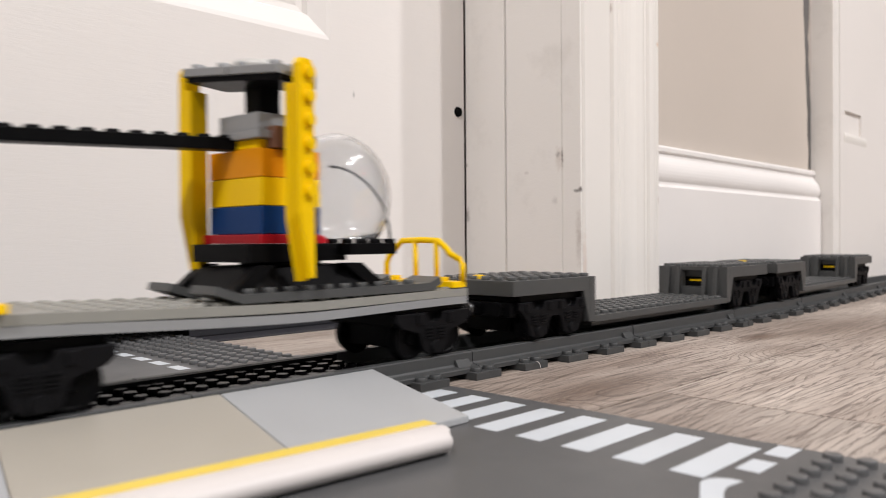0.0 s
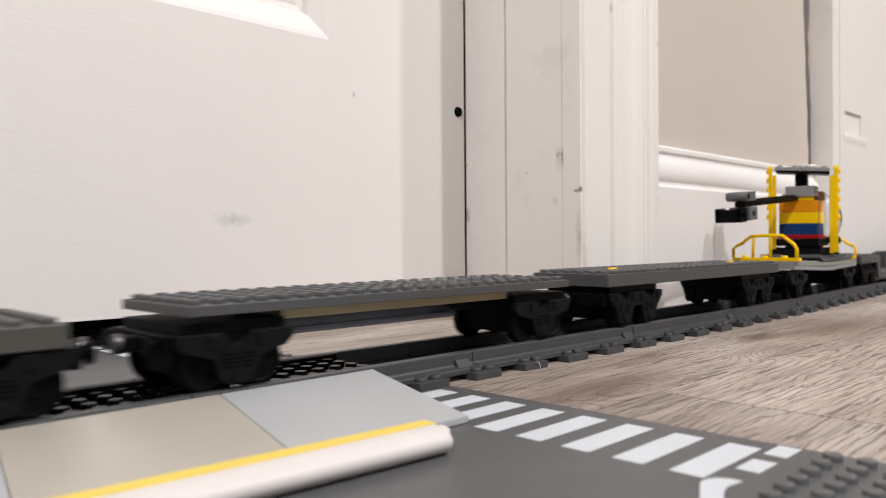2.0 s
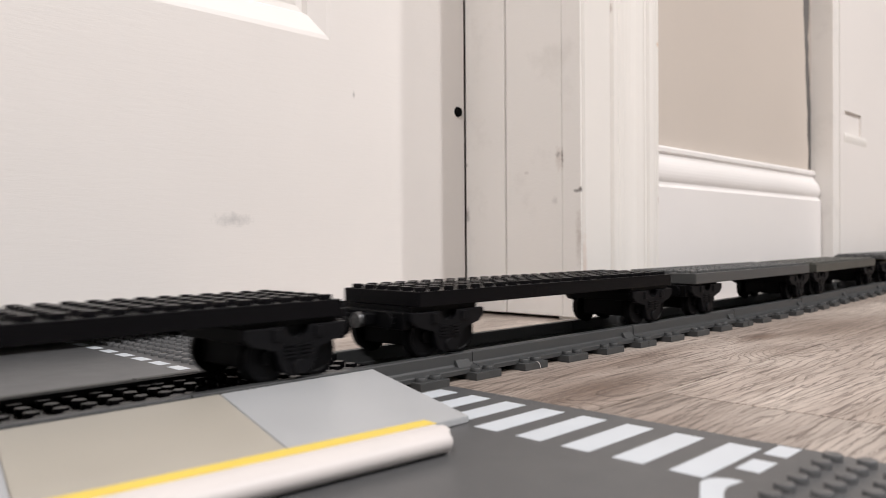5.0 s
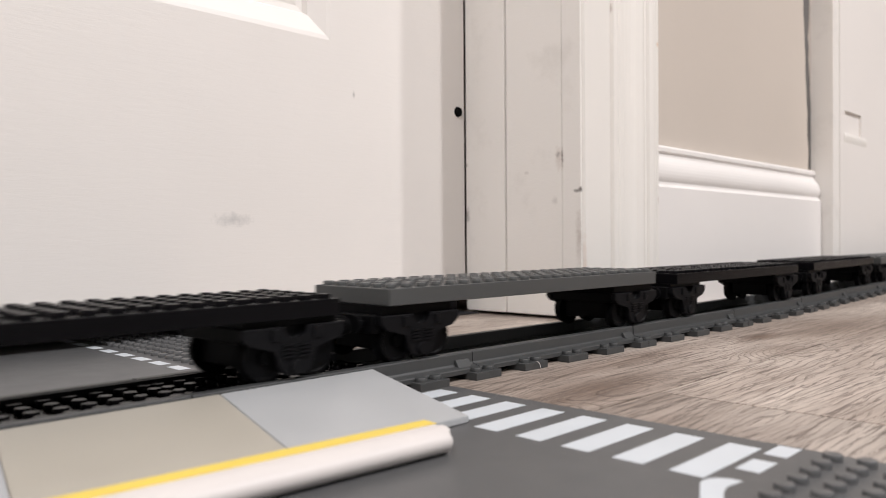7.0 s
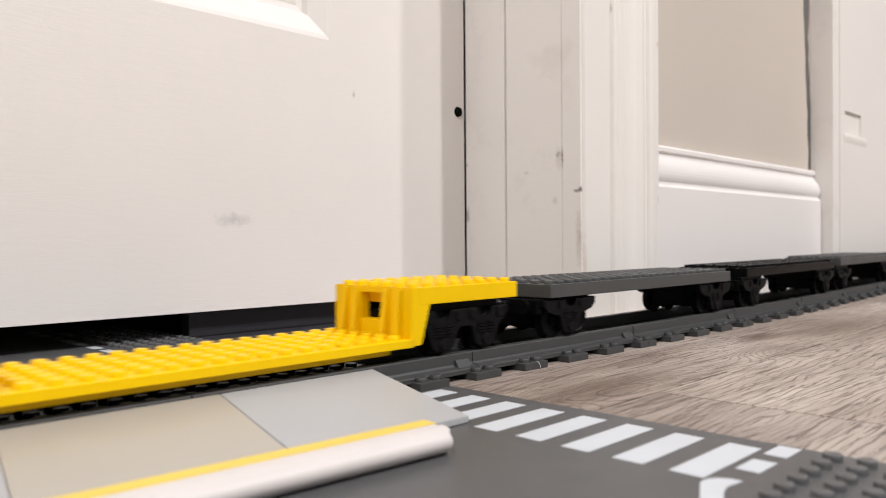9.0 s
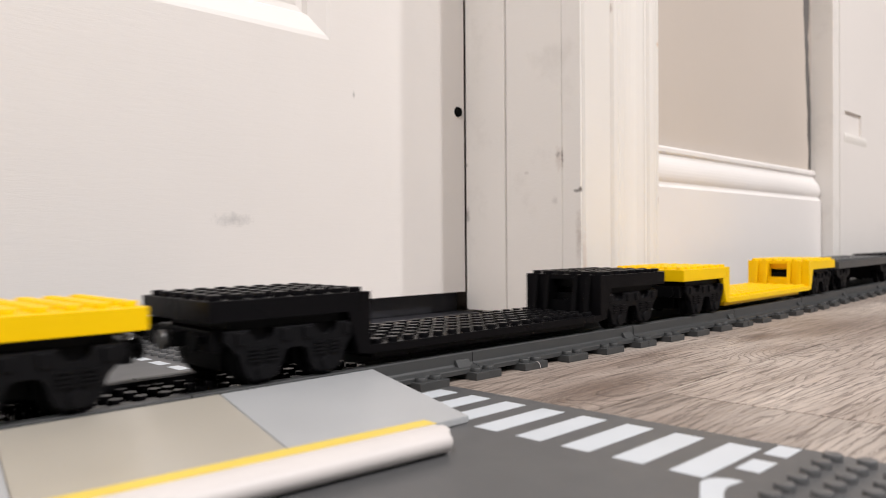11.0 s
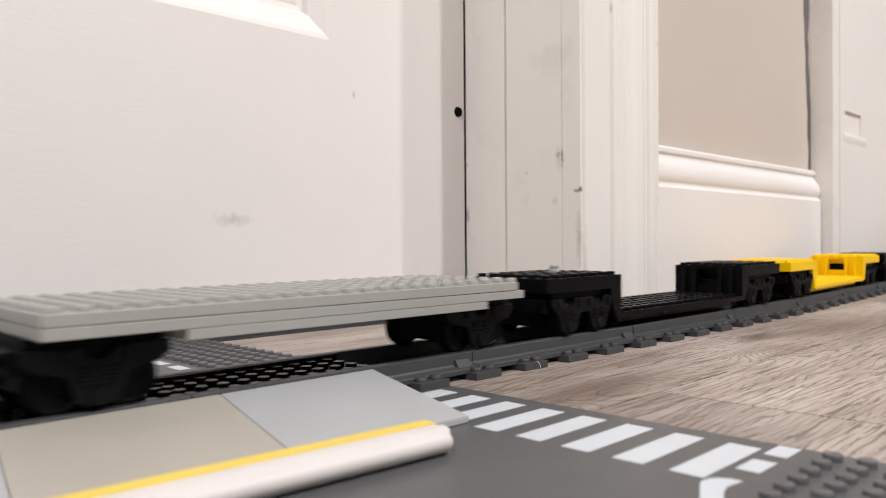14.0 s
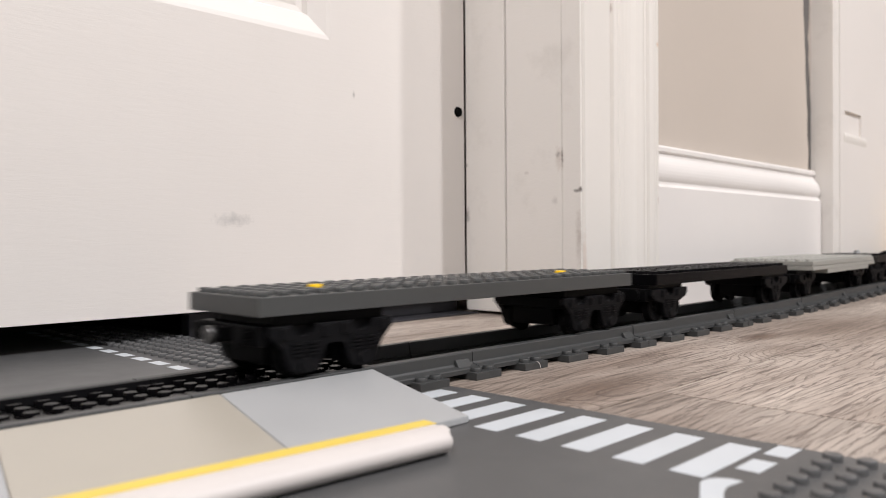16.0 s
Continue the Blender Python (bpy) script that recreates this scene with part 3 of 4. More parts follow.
def frame_mesh(double):
    """One side frame of a bogie: a band with a round bite over each axle, lobes round the axle boxes, ribs on each."""
    bm = bmesh.new()
    lobes = (-13, 13) if double else (0,)
    w = 27 if double else 21
    lobe = [(8.6, 21.4), (7.9, 19.4), (7.2, 16.4), (5.9, 13.7), (3.4, 12.3), (-3.4, 12.3), (-5.9, 13.7), (-7.2, 16.4), (-7.9, 19.4), (-8.6, 21.4)]
    pts = [(-w, 29.2)]
    for c in lobes:
        pts += [(c + 5.0 * math.cos(a), 29.2 - 4.4 * math.sin(a)) for a in [math.pi - k * math.pi / 8 for k in range(9)]]
    pts += [(w, 29.2), (w, 26.0), (w - 3.0, 23.4)]
    for k, c in enumerate(lobes[::-1]):
        pts += [(c + y, z) for y, z in lobe]
        if double and k == 0:
            pts += [(2.6, 22.3), (-2.6, 22.3)]
    pts += [(-w + 3.0, 23.4), (-w, 26.0)]
    prism(bm, pts, -1.6, 1.6, "x", bev=0.35)
    for c in lobes:
        for z in (18.6, 19.9, 21.2, 22.5):
            box(bm, 1.5, 2.4, c - 5.6, c - 1.0, z, z + 0.65)
            box(bm, 1.5, 2.4, c + 1.0, c + 5.6, z, z + 0.65)
        tube(bm, (1.4, c, 15.2), "x", 2.9, 1.3, 16, 2.4)
        for d in (-8.6, 8.6):
            box(bm, 1.4, 2.5, c + d - 1.6, c + d + 1.6, 24.6, 28.6, bev=0.3)
    return mesh_of("side_frame", bm, BOGIE_BLACK)


FRAME_1, FRAME_2 = frame_mesh(False), frame_mesh(True)


def body_mesh(double):
    bm = bmesh.new()
    h = 27 if double else 20
    box(bm, -19.8, 19.8, -h, h, 24, 29.3, bev=0.4)
    box(bm, -13, 13, -h + 4, h - 4, 15, 24, bev=0.5)
    # buffer beam
    box(bm, -20, 20, h - 1, h + 3.0, 22.5, 29.5, bev=0.5)
    for sx in (-14.5, 14.5):
        tube(bm, (sx, h + 3, 26.2), "y", 1.5, 3.2, 10)
        tube(bm, (sx, h + 6, 26.2), "y", 3.4, 1.4, 14)
    box(bm, -3.5, 3.5, h + 2, h + 8.5, 23.5, 28.5, bev=0.6)
    return mesh_of("bogie", bm, MATT_BLACK)


BODY_1, BODY_2 = body_mesh(False), body_mesh(True)


def magnet_mesh():
    bm = bmesh.new()
    tube(bm, (0, 0, 0), "y", 3.3, 2.6, 16)
    return mesh_of("magnet", bm, STEEL)


MAGNET = magnet_mesh()


def add_bogie(car, y, out, double, deck=33.0):
    """A bogie at y; out is +1 or -1, the way its coupling points."""
    n = 24 if double else 19
    part("packing", boxes((-20.5, 20.5, y - n, y + n, 29.2, deck)), MATT_BLACK, car)
    b = part("bogie", BODY_2 if double else BODY_1, None, car, "black bogie with ribbed side frames", at=(0, y, 0))
    if out < 0:
        b.rotation_euler = (0, 0, math.pi)
    for sx in (-1, 1):
        f = part("side_frame", FRAME_2 if double else FRAME_1, None, b, at=(21.5 * sx, 0, 0))
        if sx < 0:
            f.rotation_euler = (0, 0, math.pi)
    for wy in ((-13, 13) if double else (-10, 10)):
        w = part("wheelset", WHEEL, None, b, at=(0, wy, RAIL_Z + 8.4))
        WHEELSETS.append((w, car, y + out * wy, out))
    part("magnet", MAGNET, None, b, "steel coupling magnet", at=(0, (27 if double else 20) + 8.5, 26))
    return b


def flat_car(length, mat, label, style="plain", low=33.0, high=39.6):
    car = thing("flat_wagon", label, "toy train wagon", group="train wagons")
    h, n = length / 2, round(length / 8.2)
    p = length / n
    if style == "stacked":
        # three plates, one on the other, the lowest shorter
        for k, (a, b, z0, z1) in enumerate(((-h + 40, h - 24, 29.2, 32.4), (-h, h, 32.5, 35.9), (-h, h - 4, 36.1, 39.6))):
            bm = bmesh.new()
            box(bm, -32.2, 32.2, a, b, z0, z1, bev=0.25)
            if k == 2:
                studs(bm, -28, 8, 8, -h + p / 2, n, p, z1)
            part("deck_plate", bm, mat, car)
    else:
        bm = bmesh.new()
        z0 = high - 3.4 if style == "thin" else low
        box(bm, -24.3, 24.3, -h, h, z0, high, bev=0.3)
        studs(bm, -20, 6, 8, -h + p / 2, n, p, high)
        part("deck", bm, mat, car)
        if style == "thin":
            part("beam", boxes((-17, 17, -h + 38, h - 38, low - 1.5, z0), bev=0.3), TAN, car, "tan beam under the deck")
        if style == "marked":
            for yy in (-h + 4.5 * p, h - 4.5 * p):
                bm = bmesh.new()
                tube(bm, (4, yy, high), "z", 2.75, 2.2, 16, 2.5)
                part("marker", bm, YELLOW, car, "yellow round marker")
    d = style == "marked"
    for s in (-1, 1):
        add_bogie(car, s * (h - (32 if d else 18.0)), s, d, low)
    return car


def well_car(mat, label):
    """Depressed-centre wagon: raised ends over the bogies, sloped walls with a window, low deck."""
    car = thing("well_wagon", label, "toy train wagon", group="train wagons")
    h, e = 141.0, 65.0
    bm = bmesh.new()
    box(bm, -24.3, 24.3, -h + e - 1, h - e + 1, 16.0, 19.3, bev=0.25)
    box(bm, -18, 18, -h + e + 6, h - e - 6, 13.2, 16.0)
    ny = 18
    p = (2 * (h - e) - 4) / ny
    studs(bm, -20, 6, 8, -(h - e) + 2 + p / 2, ny, p, 19.3)
    part("low_deck", bm, mat, car)
    for s in (-1, 1):
        bm = bmesh.new()
        a = h - e + 4.6
        box(bm, -24.3, 24.3, min(s * a, s * h), max(s * a, s * h), 32.4, 39.4, bev=0.3)
        n = 8
        q = e / n
        studs(bm, -20, 6, 8, (-h if s < 0 else h - e) + q / 2, n, q, 39.4)
        part("end_deck", bm, mat, car)
        # end wall with a square opening, leaning back behind its upright face
        bm = bmesh.new()
        pts = [(-24.3, 16.6), (24.3, 16.6), (24.3, 39.4), (7, 39.4), (7, 26.0), (-7, 26.0), (-7, 39.4), (-24.3, 39.4)]
        prism(bm, pts, s * (h - e), s * (h - e + 4.5), "y")
        part("end_wall", bm, mat, car, "end wall with a square opening")
        part("lintel", boxes((-7, 7, min(s * (h - e), s * a), max(s * (h - e), s * a), 36.9, 39.3)), mat, car)
        for x in (-17.0, -9.2, 9.2, 17.0):
            bm = bmesh.new()
            prism(bm, [(s * (h - e - 3.6), 19.2), (s * (h - e + 0.2), 19.2), (s * (h - e + 0.2), 38.6), (s * (h - e - 0.9), 38.6)], x - 1.5, x + 1.5, "x", bev=0.2)
            part("rib", bm, mat, car)
        # cheeks along both sides, sloping down to the low deck
        for sx in (-1, 1):
            bm = bmesh.new()
            prism(bm, [(s * (h - e + 4.4), 16.8), (s * (h - e + 5.2), 16.8), (s * (h - e + 10), 32.6), (s * (h - e + 4.4), 32.6)], sx * 24.2, sx * 21.8, "x")
            part("cheek", bm, mat, car)
        add_bogie(car, s * (h - 33), s, True, 32.5)
    return car


def railing(car, y, turn, base):
    bm = bmesh.new()
    box(bm, -24.6, 26, -4, 4, 0, 2.6, bev=0.3)
    for x in (-16, -1, 14):
        stud(bm, x, 1.0, 2.6)
    # the bar steps down to a lower corner at one end
    chain = [(-22.5, -2.5, 2.4), (-22.5, -2.5, 9.6), (-20.5, -2.5, 11.8), (-15.4, -2.5, 14.2), (-13.6, -2.5, 16.4), (-9.0, -2.5, 19.6), (0, -2.5, 20), (12.6, -2.5, 19.8),
             (20.8, -2.5, 12.8), (22.5, -2.5, 9.6), (22.5, -2.5, 2.4)]
    rod(bm, [(x * 1.07, y, z) for x, y, z in chain], 1.35, 8)
    for x in (-8.2, 5.0):
        rod(bm, [(x - 0.6, -2.5, 2.4), (x, -2.5, 19.4)], 1.2, 8)
    r = part("railing", bm, YELLOW, car, "yellow bar railing", at=(1.2 if turn == 0 else 0, y, base))
    r.rotation_euler = (0, 0, turn)


SLEW = 5.0
BOOMS = []
BOOM_DIP = [(0.0, 2.2), (0.5, 2.6), (1.0, 3.6), (1.5, 4.3), (2.0, 4.2), (3.0, 4.0), (16.0, 4.0)]


def boom_pose(c, dip):
    """The boom hangs from the tower head, its tip lower by dip degrees."""
    run = 86 * (math.sin(radians(dip)) - math.sin(radians(2.5)))
    return pose(0, (c + run) * MM, 6.6 * MM, dip, 0, -2.0)


def crane_car():
    car = thing("crane_wagon", "light grey flat wagon carrying a multi-coloured brick crane", "toy crane wagon")
    h, r = 91.0, 92.5
    # two grey plates, the lower one sagging a little between the bogies
    bm = bmesh.new()
    pts = [(-r + 183.5 * k / 14, 31.6 - 1.5 * math.sin(math.pi * k / 14) ** 2 + max(0, 2.0 - k * 0.25)) for k in range(15)]
    prism(bm, [(y, z) for y, z in pts] + [(y, z + 3.1) for y, z in pts[::-1]], -24.3, 24.3, "x")
    part("lower_deck", bm, MID_GREY, car)
    bm = bmesh.new()
    pts = [(-r + 183.5 * k / 14, 34.8 - 1.0 * math.sin(math.pi * k / 14) ** 2 + max(0, 2.0 - k * 0.25)) for k in range(15)]
    prism(bm, [(y, z) for y, z in pts] + [(y, z + 3.1) for y, z in pts[::-1]], -24.3, 24.3, "x")
    for k in range(20):
        studs(bm, -20, 6, 8, -h + 22 + 8 * k, 1, 8.0, 37.0 + max(0, 1.2 - k * 0.22))
    part("upper_deck", bm, AGED_GREY, car, "aged grey studded plate")
    railing(car, -r + 4.5, 0, 40.0)
    railing(car, h - 5, math.pi, 38.3)
    c = 9.0
    # dark wedge plates at the crane's foot, turned up at the ends
    for sx in (-1, 1):
        bm = bmesh.new()
        prism(bm, [(c - 34, 41.4), (c - 24, 38.0), (c + 62, 38.0), (c + 67, 40.8), (c + 66, 43.4), (c + 60, 41.0), (c - 24, 41.0), (c - 33, 44.0)], sx * 7, sx * 24.2, "x")
        studs(bm, sx * 20, 1, 8, c - 20, 10, 8.0, 41.0)
        part("foot_plate", bm, DARK_GREY, car)
    # tapered plinth
    bm = bmesh.new()
    lo = [bm.verts.new((x, y, 40.5)) for x, y in ((-22, c - 24), (22, c - 24), (22, c + 38), (-22, c + 38))]
    hi = [bm.verts.new((x, y, 49.5)) for x, y in ((-15, c - 18), (15, c - 18), (15, c + 28), (-15, c + 28))]
    bm.faces.new(hi)
    for i in range(4):
        bm.faces.new((lo[i], lo[(i + 1) % 4], hi[(i + 1) % 4], hi[i]))
    bmesh.ops.bevel(bm, geom=bm.edges[:], offset=0.6, segments=1, affect="EDGES")
    for sx in (-1, 1):
        prism(bm, [(c - 27, 41), (c - 20, 41), (c - 10, 50), (c - 16, 50)], sx * 16, sx * 21, "x")
        prism(bm, [(c + 40, 41), (c + 32, 41), (c + 20, 50), (c + 28, 50)], sx * 16, sx * 21, "x")
    part("plinth", bm, MATT_BLACK, car)
    bm = bmesh.new()
    tube(bm, (0, c + 6, 49.2), "z", 15, 2.2, 24)
    part("turntable", bm, MATT_BLACK, car)
    # everything above the turntable is slewed a little towards the near side
    def slewed(name, bm, mat, _, label=""):
        ob = part(name, bm, mat, car, label, at=(0, c, 0))
        ob.rotation_euler = (0, 0, radians(SLEW))
        return ob
    bm = boxes((-17, 17, - 20, 24, 51.0, 57.2), (-8, 24, 20, 44, 53.0, 57.2), (6, 20, 44, 48, 54.0, 57.0), bev=0.3)
    studs(bm, -3, 4, 8, 28, 3, 7.5, 57.2)
    slewed("cab_floor", bm, MATT_BLACK, None)
    slewed("red_plate", boxes((-17.5, 16.5, -15, 15, 57.3, 60.6), bev=0.25), RED, None, "red plate")
    z = 60.7
    for mat, lab in ((BLUE, "blue brick"), (YELLOW, "yellow brick"), (ORANGE, "orange brick")):
        bm = boxes((-16, 15, -13, 1.9, z, z + 9.7), (-16, 15, 2.1, 13, z, z + 9.7), bev=0.25)
        slewed("brick", bm, mat, None, lab)
        z += 9.9
    slewed("brick", boxes((-2, 12, -12, 12, z, z + 3.2), bev=0.3), YELLOW, None, "yellow plate on the tower")
    slewed("brick", boxes((12.4, 17.6, -9, 6, z, z + 7.6), bev=0.3), BROWN, None, "brown brick on the tower")
    bm = boxes((-13, 15, -14, 12, z + 3.3, z + 6.0), bev=0.3)
    slewed("head_plate", bm, MID_GREY, None, "grey plate under the head block")
    slewed("head_block", boxes((-11, 12, -12, 9, z + 6.1, z + 12.6), bev=0.4), MID_GREY, None, "grey head block")
    bm = boxes((-4.6, 4.6, -5.6, 3.6, z + 12.5, z + 24.2), bev=0.5)
    slewed("mast", bm, MATT_BLACK, None)
    # the roof frame is turned further than the tower
    def capped(name, bm, mat, _, label=""):
        ob = part(name, bm, mat, car, label, at=(8.0, c - 9.6, 0))
        ob.rotation_euler = (0, 0, radians(SLEW + 13.0))
        return ob
    # roof of two grey plates on a black one, with a pale tile on top
    bm = bmesh.new()
    prism(bm, [(-25.2, z + 24.6), (16.2, z + 21.7), (16.2, z + 23.9), (-25.2, z + 26.8)], -6, 14, "y")
    capped("cap", bm, MATT_BLACK, None)
    for a, b in ((-26.6, -6.4), (-5.6, 16.4)):
        bm = bmesh.new()
        prism(bm, [(a, z + 24.9 - 0.06 * a), (b, z + 24.9 - 0.06 * b), (b, z + 28.0 - 0.06 * b), (a, z + 28.0 - 0.06 * a)], -7, 14.5, "y", bev=0.3)
        for x in (a + 4.2, b - 4.2):
            studs(bm, x, 1, 8, -3, 2, 8, z + 28.0 - 0.06 * x)
        capped("cap_plate", bm, MID_GREY, None, "grey cap plate")
    bm = bmesh.new()
    tube(bm, (-2, 4.5, z + 27.9), "z", 9.4, 2.9, 24, 9.0)
    capped("cap_tile", bm, PALE_GREY, None, "pale round tile on the roof")
    # upright yellow plates in pairs on both sides, studs outwards, cut to a point below
    for sx, x, low, top in ((-1, -25.4, 44.5, 121.2), (1, 16.6, 44.5, 119.6)):
        bm = bmesh.new()
        prism(bm, [(-4.2, low + 21), (-4.2, top - 8.5), (4.2, top - 8.5), (4.2, low), (0.6, low)], x, x + sx * 3.1, "x", bev=0.2)
        capped("inner_plate", bm, YELLOW, None, "upright yellow plate, pointed below")
        bm = bmesh.new()
        prism(bm, [(-3.8, low + 23), (-3.8, top - 2), (-2.2, top), (2.6, top), (4.0, top - 2), (4.0, low + 1), (1.4, low + 1)], x + sx * 3.2, x + sx * 6.3, "x", bev=0.2)
        for k in range(6):
            tube(bm, (x + sx * 6.2, 0.6, top - 4.5 - 8.0 * k), "x", 2.4, sx * 1.8, 14, 2.2)
        capped("side_plate", bm, YELLOW, None, "upright yellow studded wedge plate")
    # boom towards the rear, with a grey block and hook box at its tip
    bm = boxes((-7, 1, -124, -6, 84.4, 88.6), bev=0.2)
    studs(bm, -3, 1, 8, -120, 15, 7.8, 88.6, 2.4, 1.3)
    boom = part("boom", bm, MATT_BLACK, car, "long black studded boom")
    part("tip_block", boxes((-12, 4, -125, -110, 88.8, 96.0), bev=0.5), BOOM_GREY, boom, "grey block on the boom tip")
    part("tip_block", boxes((-12, 4, -122.6, -107.5, 74.0, 84.2), bev=0.5), BOOM_GREY, boom, "grey block under the boom tip")
    bm = bmesh.new()
    tube(bm, (-12.0, -125, 92.4), "x", 3.6, 16.0, 18)
    part("pulley", bm, BOOM_GREY, boom)
    # black discs paint the dark inside of the pin holes, nothing is cut
    for y, zz in ((-115, 79.2), (-124.6, 92.4)):
        bm = bmesh.new()
        tube(bm, (3.6, y, zz), "x", 2.2, 0.7, 14)
        part("pin_hole_disc", bm, MATT_BLACK, boom)
    bm = boxes((-18, 2, -135, -122.8, 73.2, 76.4), (-18, -15, -135, -122.8, 76.4, 83.8), (-1, 2, -135, -131.4, 76.4, 83.8), (-1, 2, -127.0, -122.8, 76.4, 83.8),
               (-1, 2, -131.4, -127.0, 80.2, 83.8), (-18, 2, -135, -132, 76.4, 83.0), bev=0.2)
    part("hook_box", bm, MATT_BLACK, boom)
    BOOMS.append((boom, c))
    # clear bubble canopy over the seat
    bm = bmesh.new()
    rings = []
    for k in range(15):
        a = -0.72 + (math.pi / 2 + 0.72) * k / 14
        rings.append([bm.verts.new((8.5 + 19 * math.cos(a) * math.cos(b), 27.0 + 23.0 * math.cos(a) * math.sin(b), 75 + 24.5 * math.sin(a))) for b in [2 * math.pi * j / 28 for j in range(28)]])
    for a, b in zip(rings, rings[1:]):
        for j in range(28):
            bm.faces.new((a[j], a[(j + 1) % 28], b[(j + 1) % 28], b[j])).smooth = True
    bmesh.ops.remove_doubles(bm, verts=bm.verts, dist=0.05)
    ob = slewed("canopy", bm, CLEAR, None, "clear bubble canopy")
    ob.visible_shadow = False
    mod = ob.modifiers.new("wall", "SOLIDIFY")
    mod.thickness = 0.0014
    bm = bmesh.new()
    rod(bm, [(21.5, 12 + 31 * math.sin(a), 58 + 27 * math.cos(a)) for a in [k * math.pi / 24 for k in range(13)]], 0.5, 8)
    slewed("hose", bm, DARK_GREY, None, "thin dark hose along the canopy")
    for s in (-1, 1):
        add_bogie(car, s * (h - 18) - (3 if s < 0 else 0), s, False, 31.8)
    return car


# ---- the train: each wagon with the place of its middle when the clip is half a second old ----
def extra_stud(car):
    bm = bmesh.new()
    tube(bm, (2, -105, 39.4), "z", 3.0, 3.6, 14)
    tube(bm, (2, -105, 42.8), "z", 2.4, 1.7, 14)
    part("round_stud", bm, MID_GREY, car, "small grey round stud piece")
    return car


def yellow_pieces(car):
    """Yellow studs left in the windows and on one raised end."""
    for s in (-1, 1):
        part("yellow_stud", boxes((-5, 5, min(s * 82.5, s * 88), max(s * 82.5, s * 88), 27.4, 30.6), bev=0.4), YELLOW, car, "small yellow brick behind the opening")
    bm = bmesh.new()
    stud(bm, -4, -132.9, 39.5, 2.6, 1.9)
    part("yellow_stud", bm, YELLOW, car, "yellow round stud")
    return car


def build_train():
    grey = "dark grey studded flat wagon on black bogies"
    black = "black studded flat wagon on black bogies"
    plan = [
        (yellow_pieces(well_car(DARK_GREY, "dark grey depressed-centre wagon on black bogies")), 620),
        (yellow_pieces(well_car(DARK_GREY, "dark grey depressed-centre wagon coupled to a crane wagon")), 323),
        (crane_car(), 62),
        (flat_car(229, DARK_GREY, "long dark grey flat wagon with yellow markers", "marked"), -175.5),
        (flat_car(197, DARK_GREY, "thin dark grey flat wagon on a tan beam", "thin", 32.6, 38.4), -421.5),
        (flat_car(199, OLD_DARK_GREY, "faded dark grey studded flat wagon", "plain", 29.6, 36.2), -654),
        (flat_car(198, DARK_GREY, grey, "plain", 30.2, 36.6), -874),
        (flat_car(199, BLACK, black, "plain", 31.4, 37.6), -1103),
        (flat_car(197, BLACK, black, "plain", 31.3, 37.3), -1340),
        (flat_car(197, DARK_GREY, grey, "plain", 33.0, 39.6), -1561.5),
        (flat_car(196, BLACK, black, "plain", 31.6, 37.6), -1782),
        (flat_car(194, DARK_GREY, grey, "plain", 30.2, 36.6), -2002),
        (well_car(YELLOW, "bright yellow depressed-centre wagon on black bogies"), -2264),
        (well_car(BLACK, "black depressed-centre wagon on black bogies"), -2566),
        (well_car(YELLOW, "bright yellow depressed-centre wagon on black bogies"), -2867.5),
        (extra_stud(well_car(BLACK, "black depressed-centre wagon with a small grey stud on top")), -3171),
        (flat_car(197, LIGHT_GREY, "wide light grey flat wagon of three stacked plates", "stacked", 32.3, 39.6), -3435.5),
        (flat_car(197, BLACK, black, "plain", 31.6, 37.8), -3664.5),
        (flat_car(229, DARK_GREY, "long dark grey flat wagon with yellow markers at the train's end", "marked"), -3903.5),
    ]
    return plan


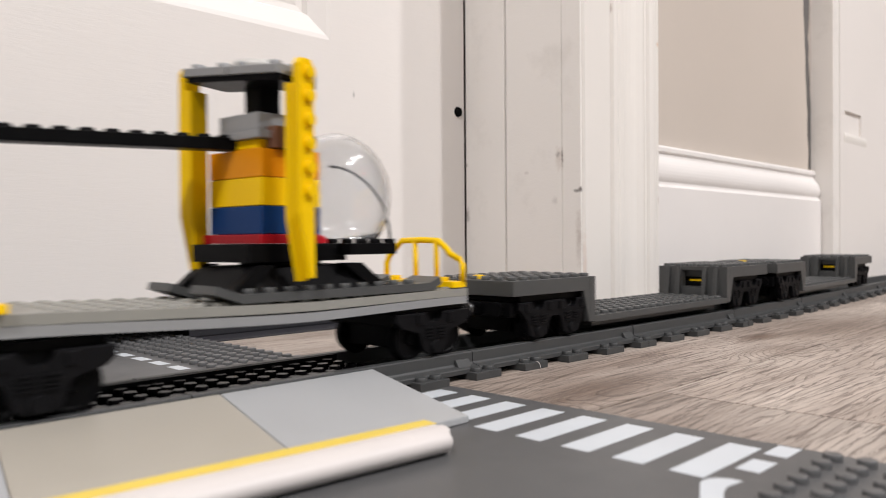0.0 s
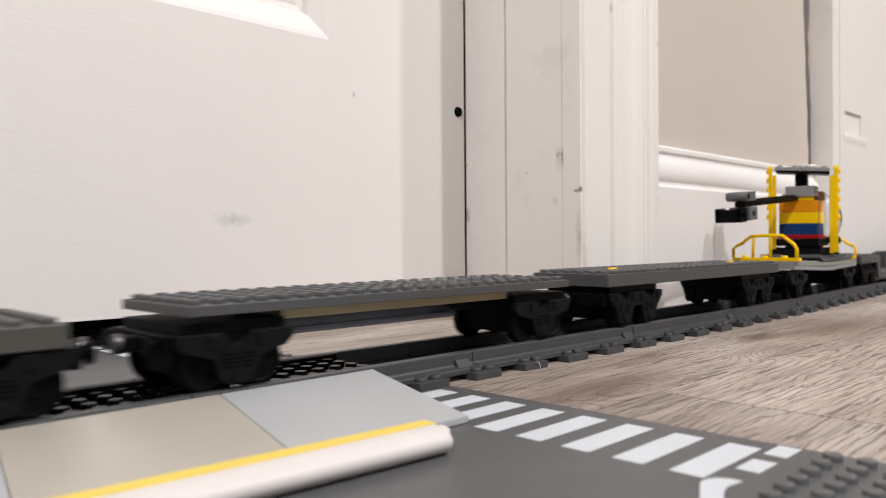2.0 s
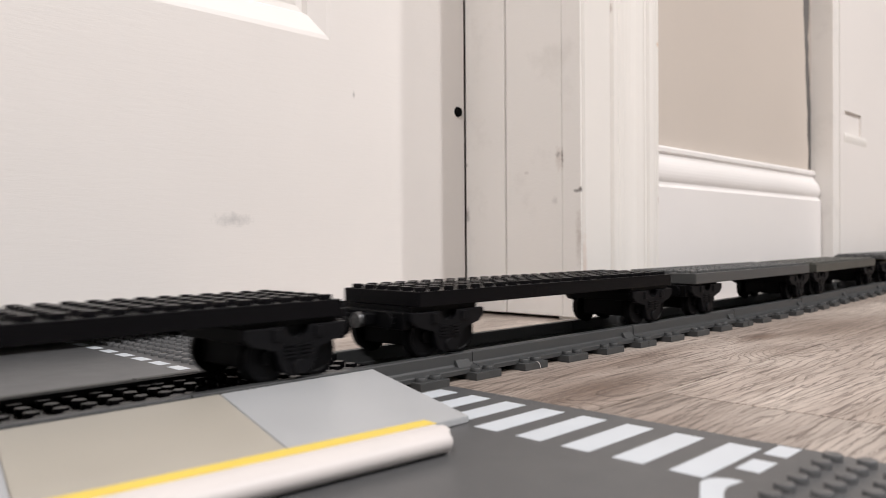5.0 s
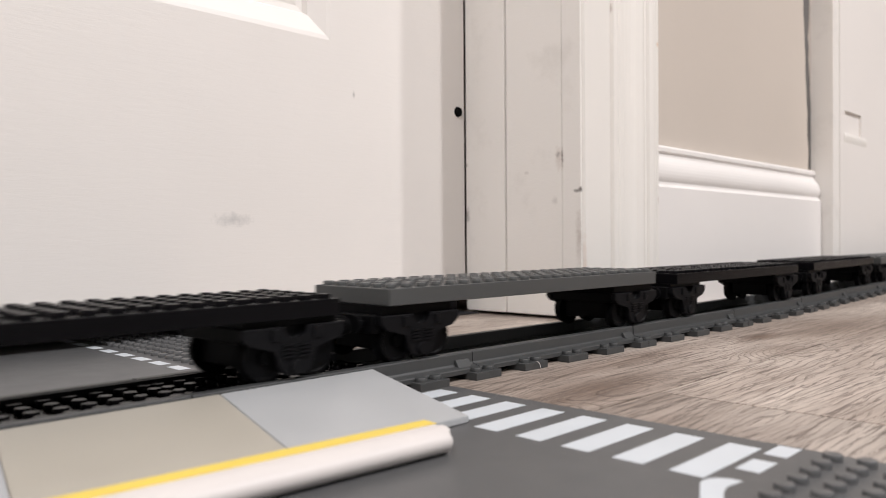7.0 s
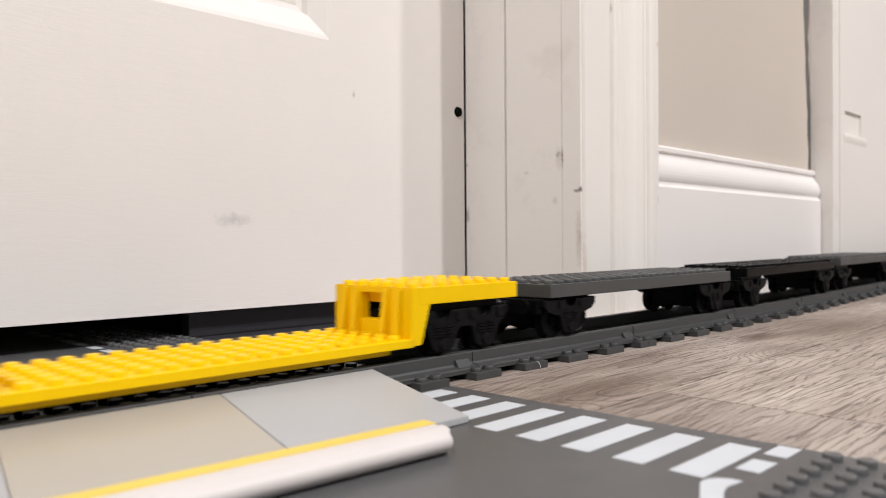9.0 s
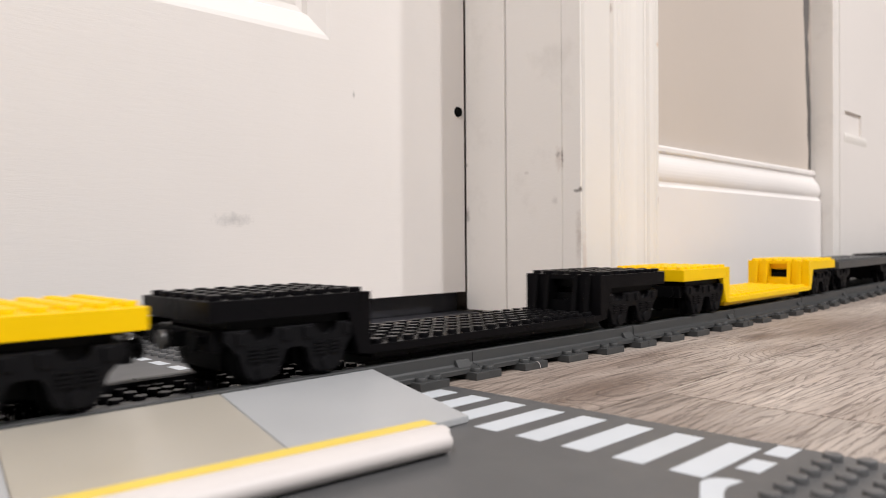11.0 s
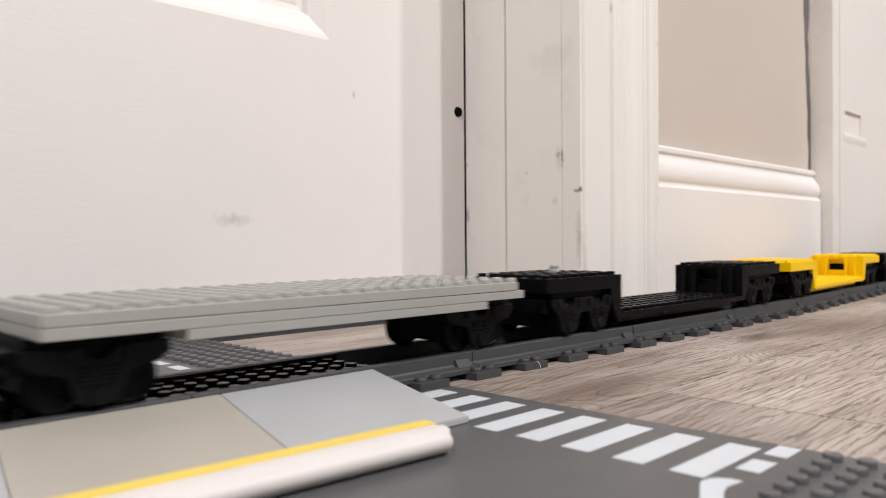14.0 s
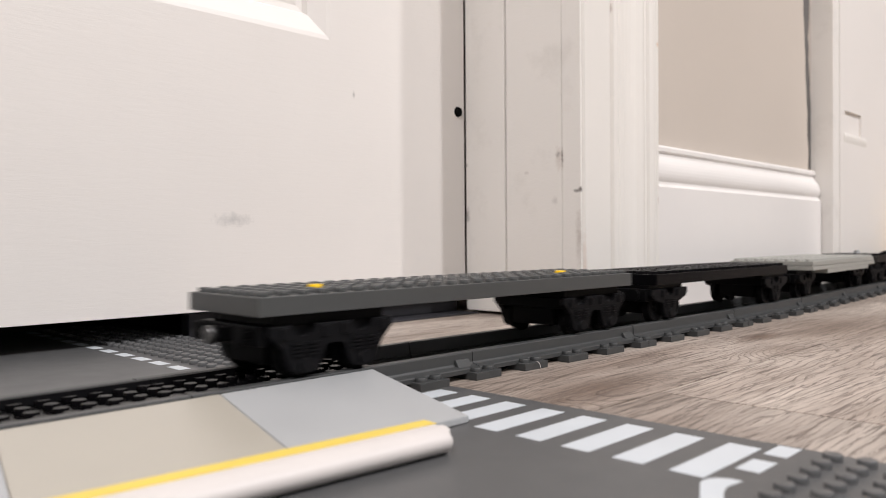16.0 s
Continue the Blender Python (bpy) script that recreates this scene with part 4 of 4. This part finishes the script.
# ---- motion of the train along the track ----
TRAVEL = [(0.0, -122), (0.5, 0), (1.0, 139), (1.5, 285), (2.0, 426), (2.5, 562), (3.0, 705), (3.5, 849), (4.0, 997), (4.2, 1037), (6.3, 1491), (6.5, 1537), (7.0, 1648),
          (7.5, 1764), (8.0, 1899), (8.5, 2045), (9.0, 2187), (9.2, 2231), (11.3, 2689), (11.5, 2739), (12.0, 2854), (12.5, 2989), (13.0, 3123), (13.5, 3259),
          (14.0, 3396), (14.5, 3531), (15.0, 3661), (15.5, 3797), (16.0, 3949)]


def travel(t):
    """Millimetres run by the train at time t, smooth and never backwards."""
    ks = TRAVEL
    n = len(ks)
    d = [(ks[i + 1][1] - ks[i][1]) / (ks[i + 1][0] - ks[i][0]) for i in range(n - 1)]
    m = [d[0]] + [2 * d[i - 1] * d[i] / (d[i - 1] + d[i]) for i in range(1, n - 1)] + [d[-1]]
    for i in range(n - 1):
        (t0, s0), (t1, s1) = ks[i], ks[i + 1]
        if t <= t1 + 1e-9:
            h = t1 - t0
            u = (t - t0) / h
            return (s0 * (2 * u ** 3 - 3 * u ** 2 + 1) + h * m[i] * (u ** 3 - 2 * u ** 2 + u) + s1 * (3 * u ** 2 - 2 * u ** 3) + h * m[i + 1] * (u ** 3 - u ** 2))
    return ks[-1][1]


def on_track(y):
    a, b = centre(y - 70), centre(y + 70)
    return Matrix.Translation(((a + b) / 2 * MM, y * MM, 0)) @ Matrix.Rotation(-math.atan2(b - a, 140), 4, "Z")


build_floor()
build_door()
build_walls()
build_downlights()
build_near_plate()
build_far_plate()
build_crossing()
build_track()
build_thread()
TRAIN = build_train()


def motions():
    times = [round(0.1 * k, 1) for k in range(161)]
    for car, y in TRAIN:
        walk(car, [(t, on_track(y + travel(t))) for t in times])
    # the loose boom sags as the crane rides off
    for boom, c in BOOMS:
        walk(boom, [(t, boom_pose(c, dip)) for t, dip in BOOM_DIP])
    # wheels roll while they are near the crossing, and stand before and after
    places = {car: y for car, y in TRAIN}
    fine = [k / 30 for k in range(481)]
    run = {t: travel(t) for t in fine}
    for w, car, wy, out in WHEELSETS:
        base = w.location.copy()
        rows, near = [], [t for t in fine if -380 < places[car] + wy + run[t] < 720]
        if not near:
            continue
        keys = sorted({0.0, 16.0, *near})
        for t in keys:
            t_on = min(max(t, near[0]), near[-1])
            turn = -out * run[t_on] / 8.4
            rows.append((t, Matrix.Translation(base) @ Matrix.Rotation(turn, 4, "X")))
        walk(w, rows)


motions()
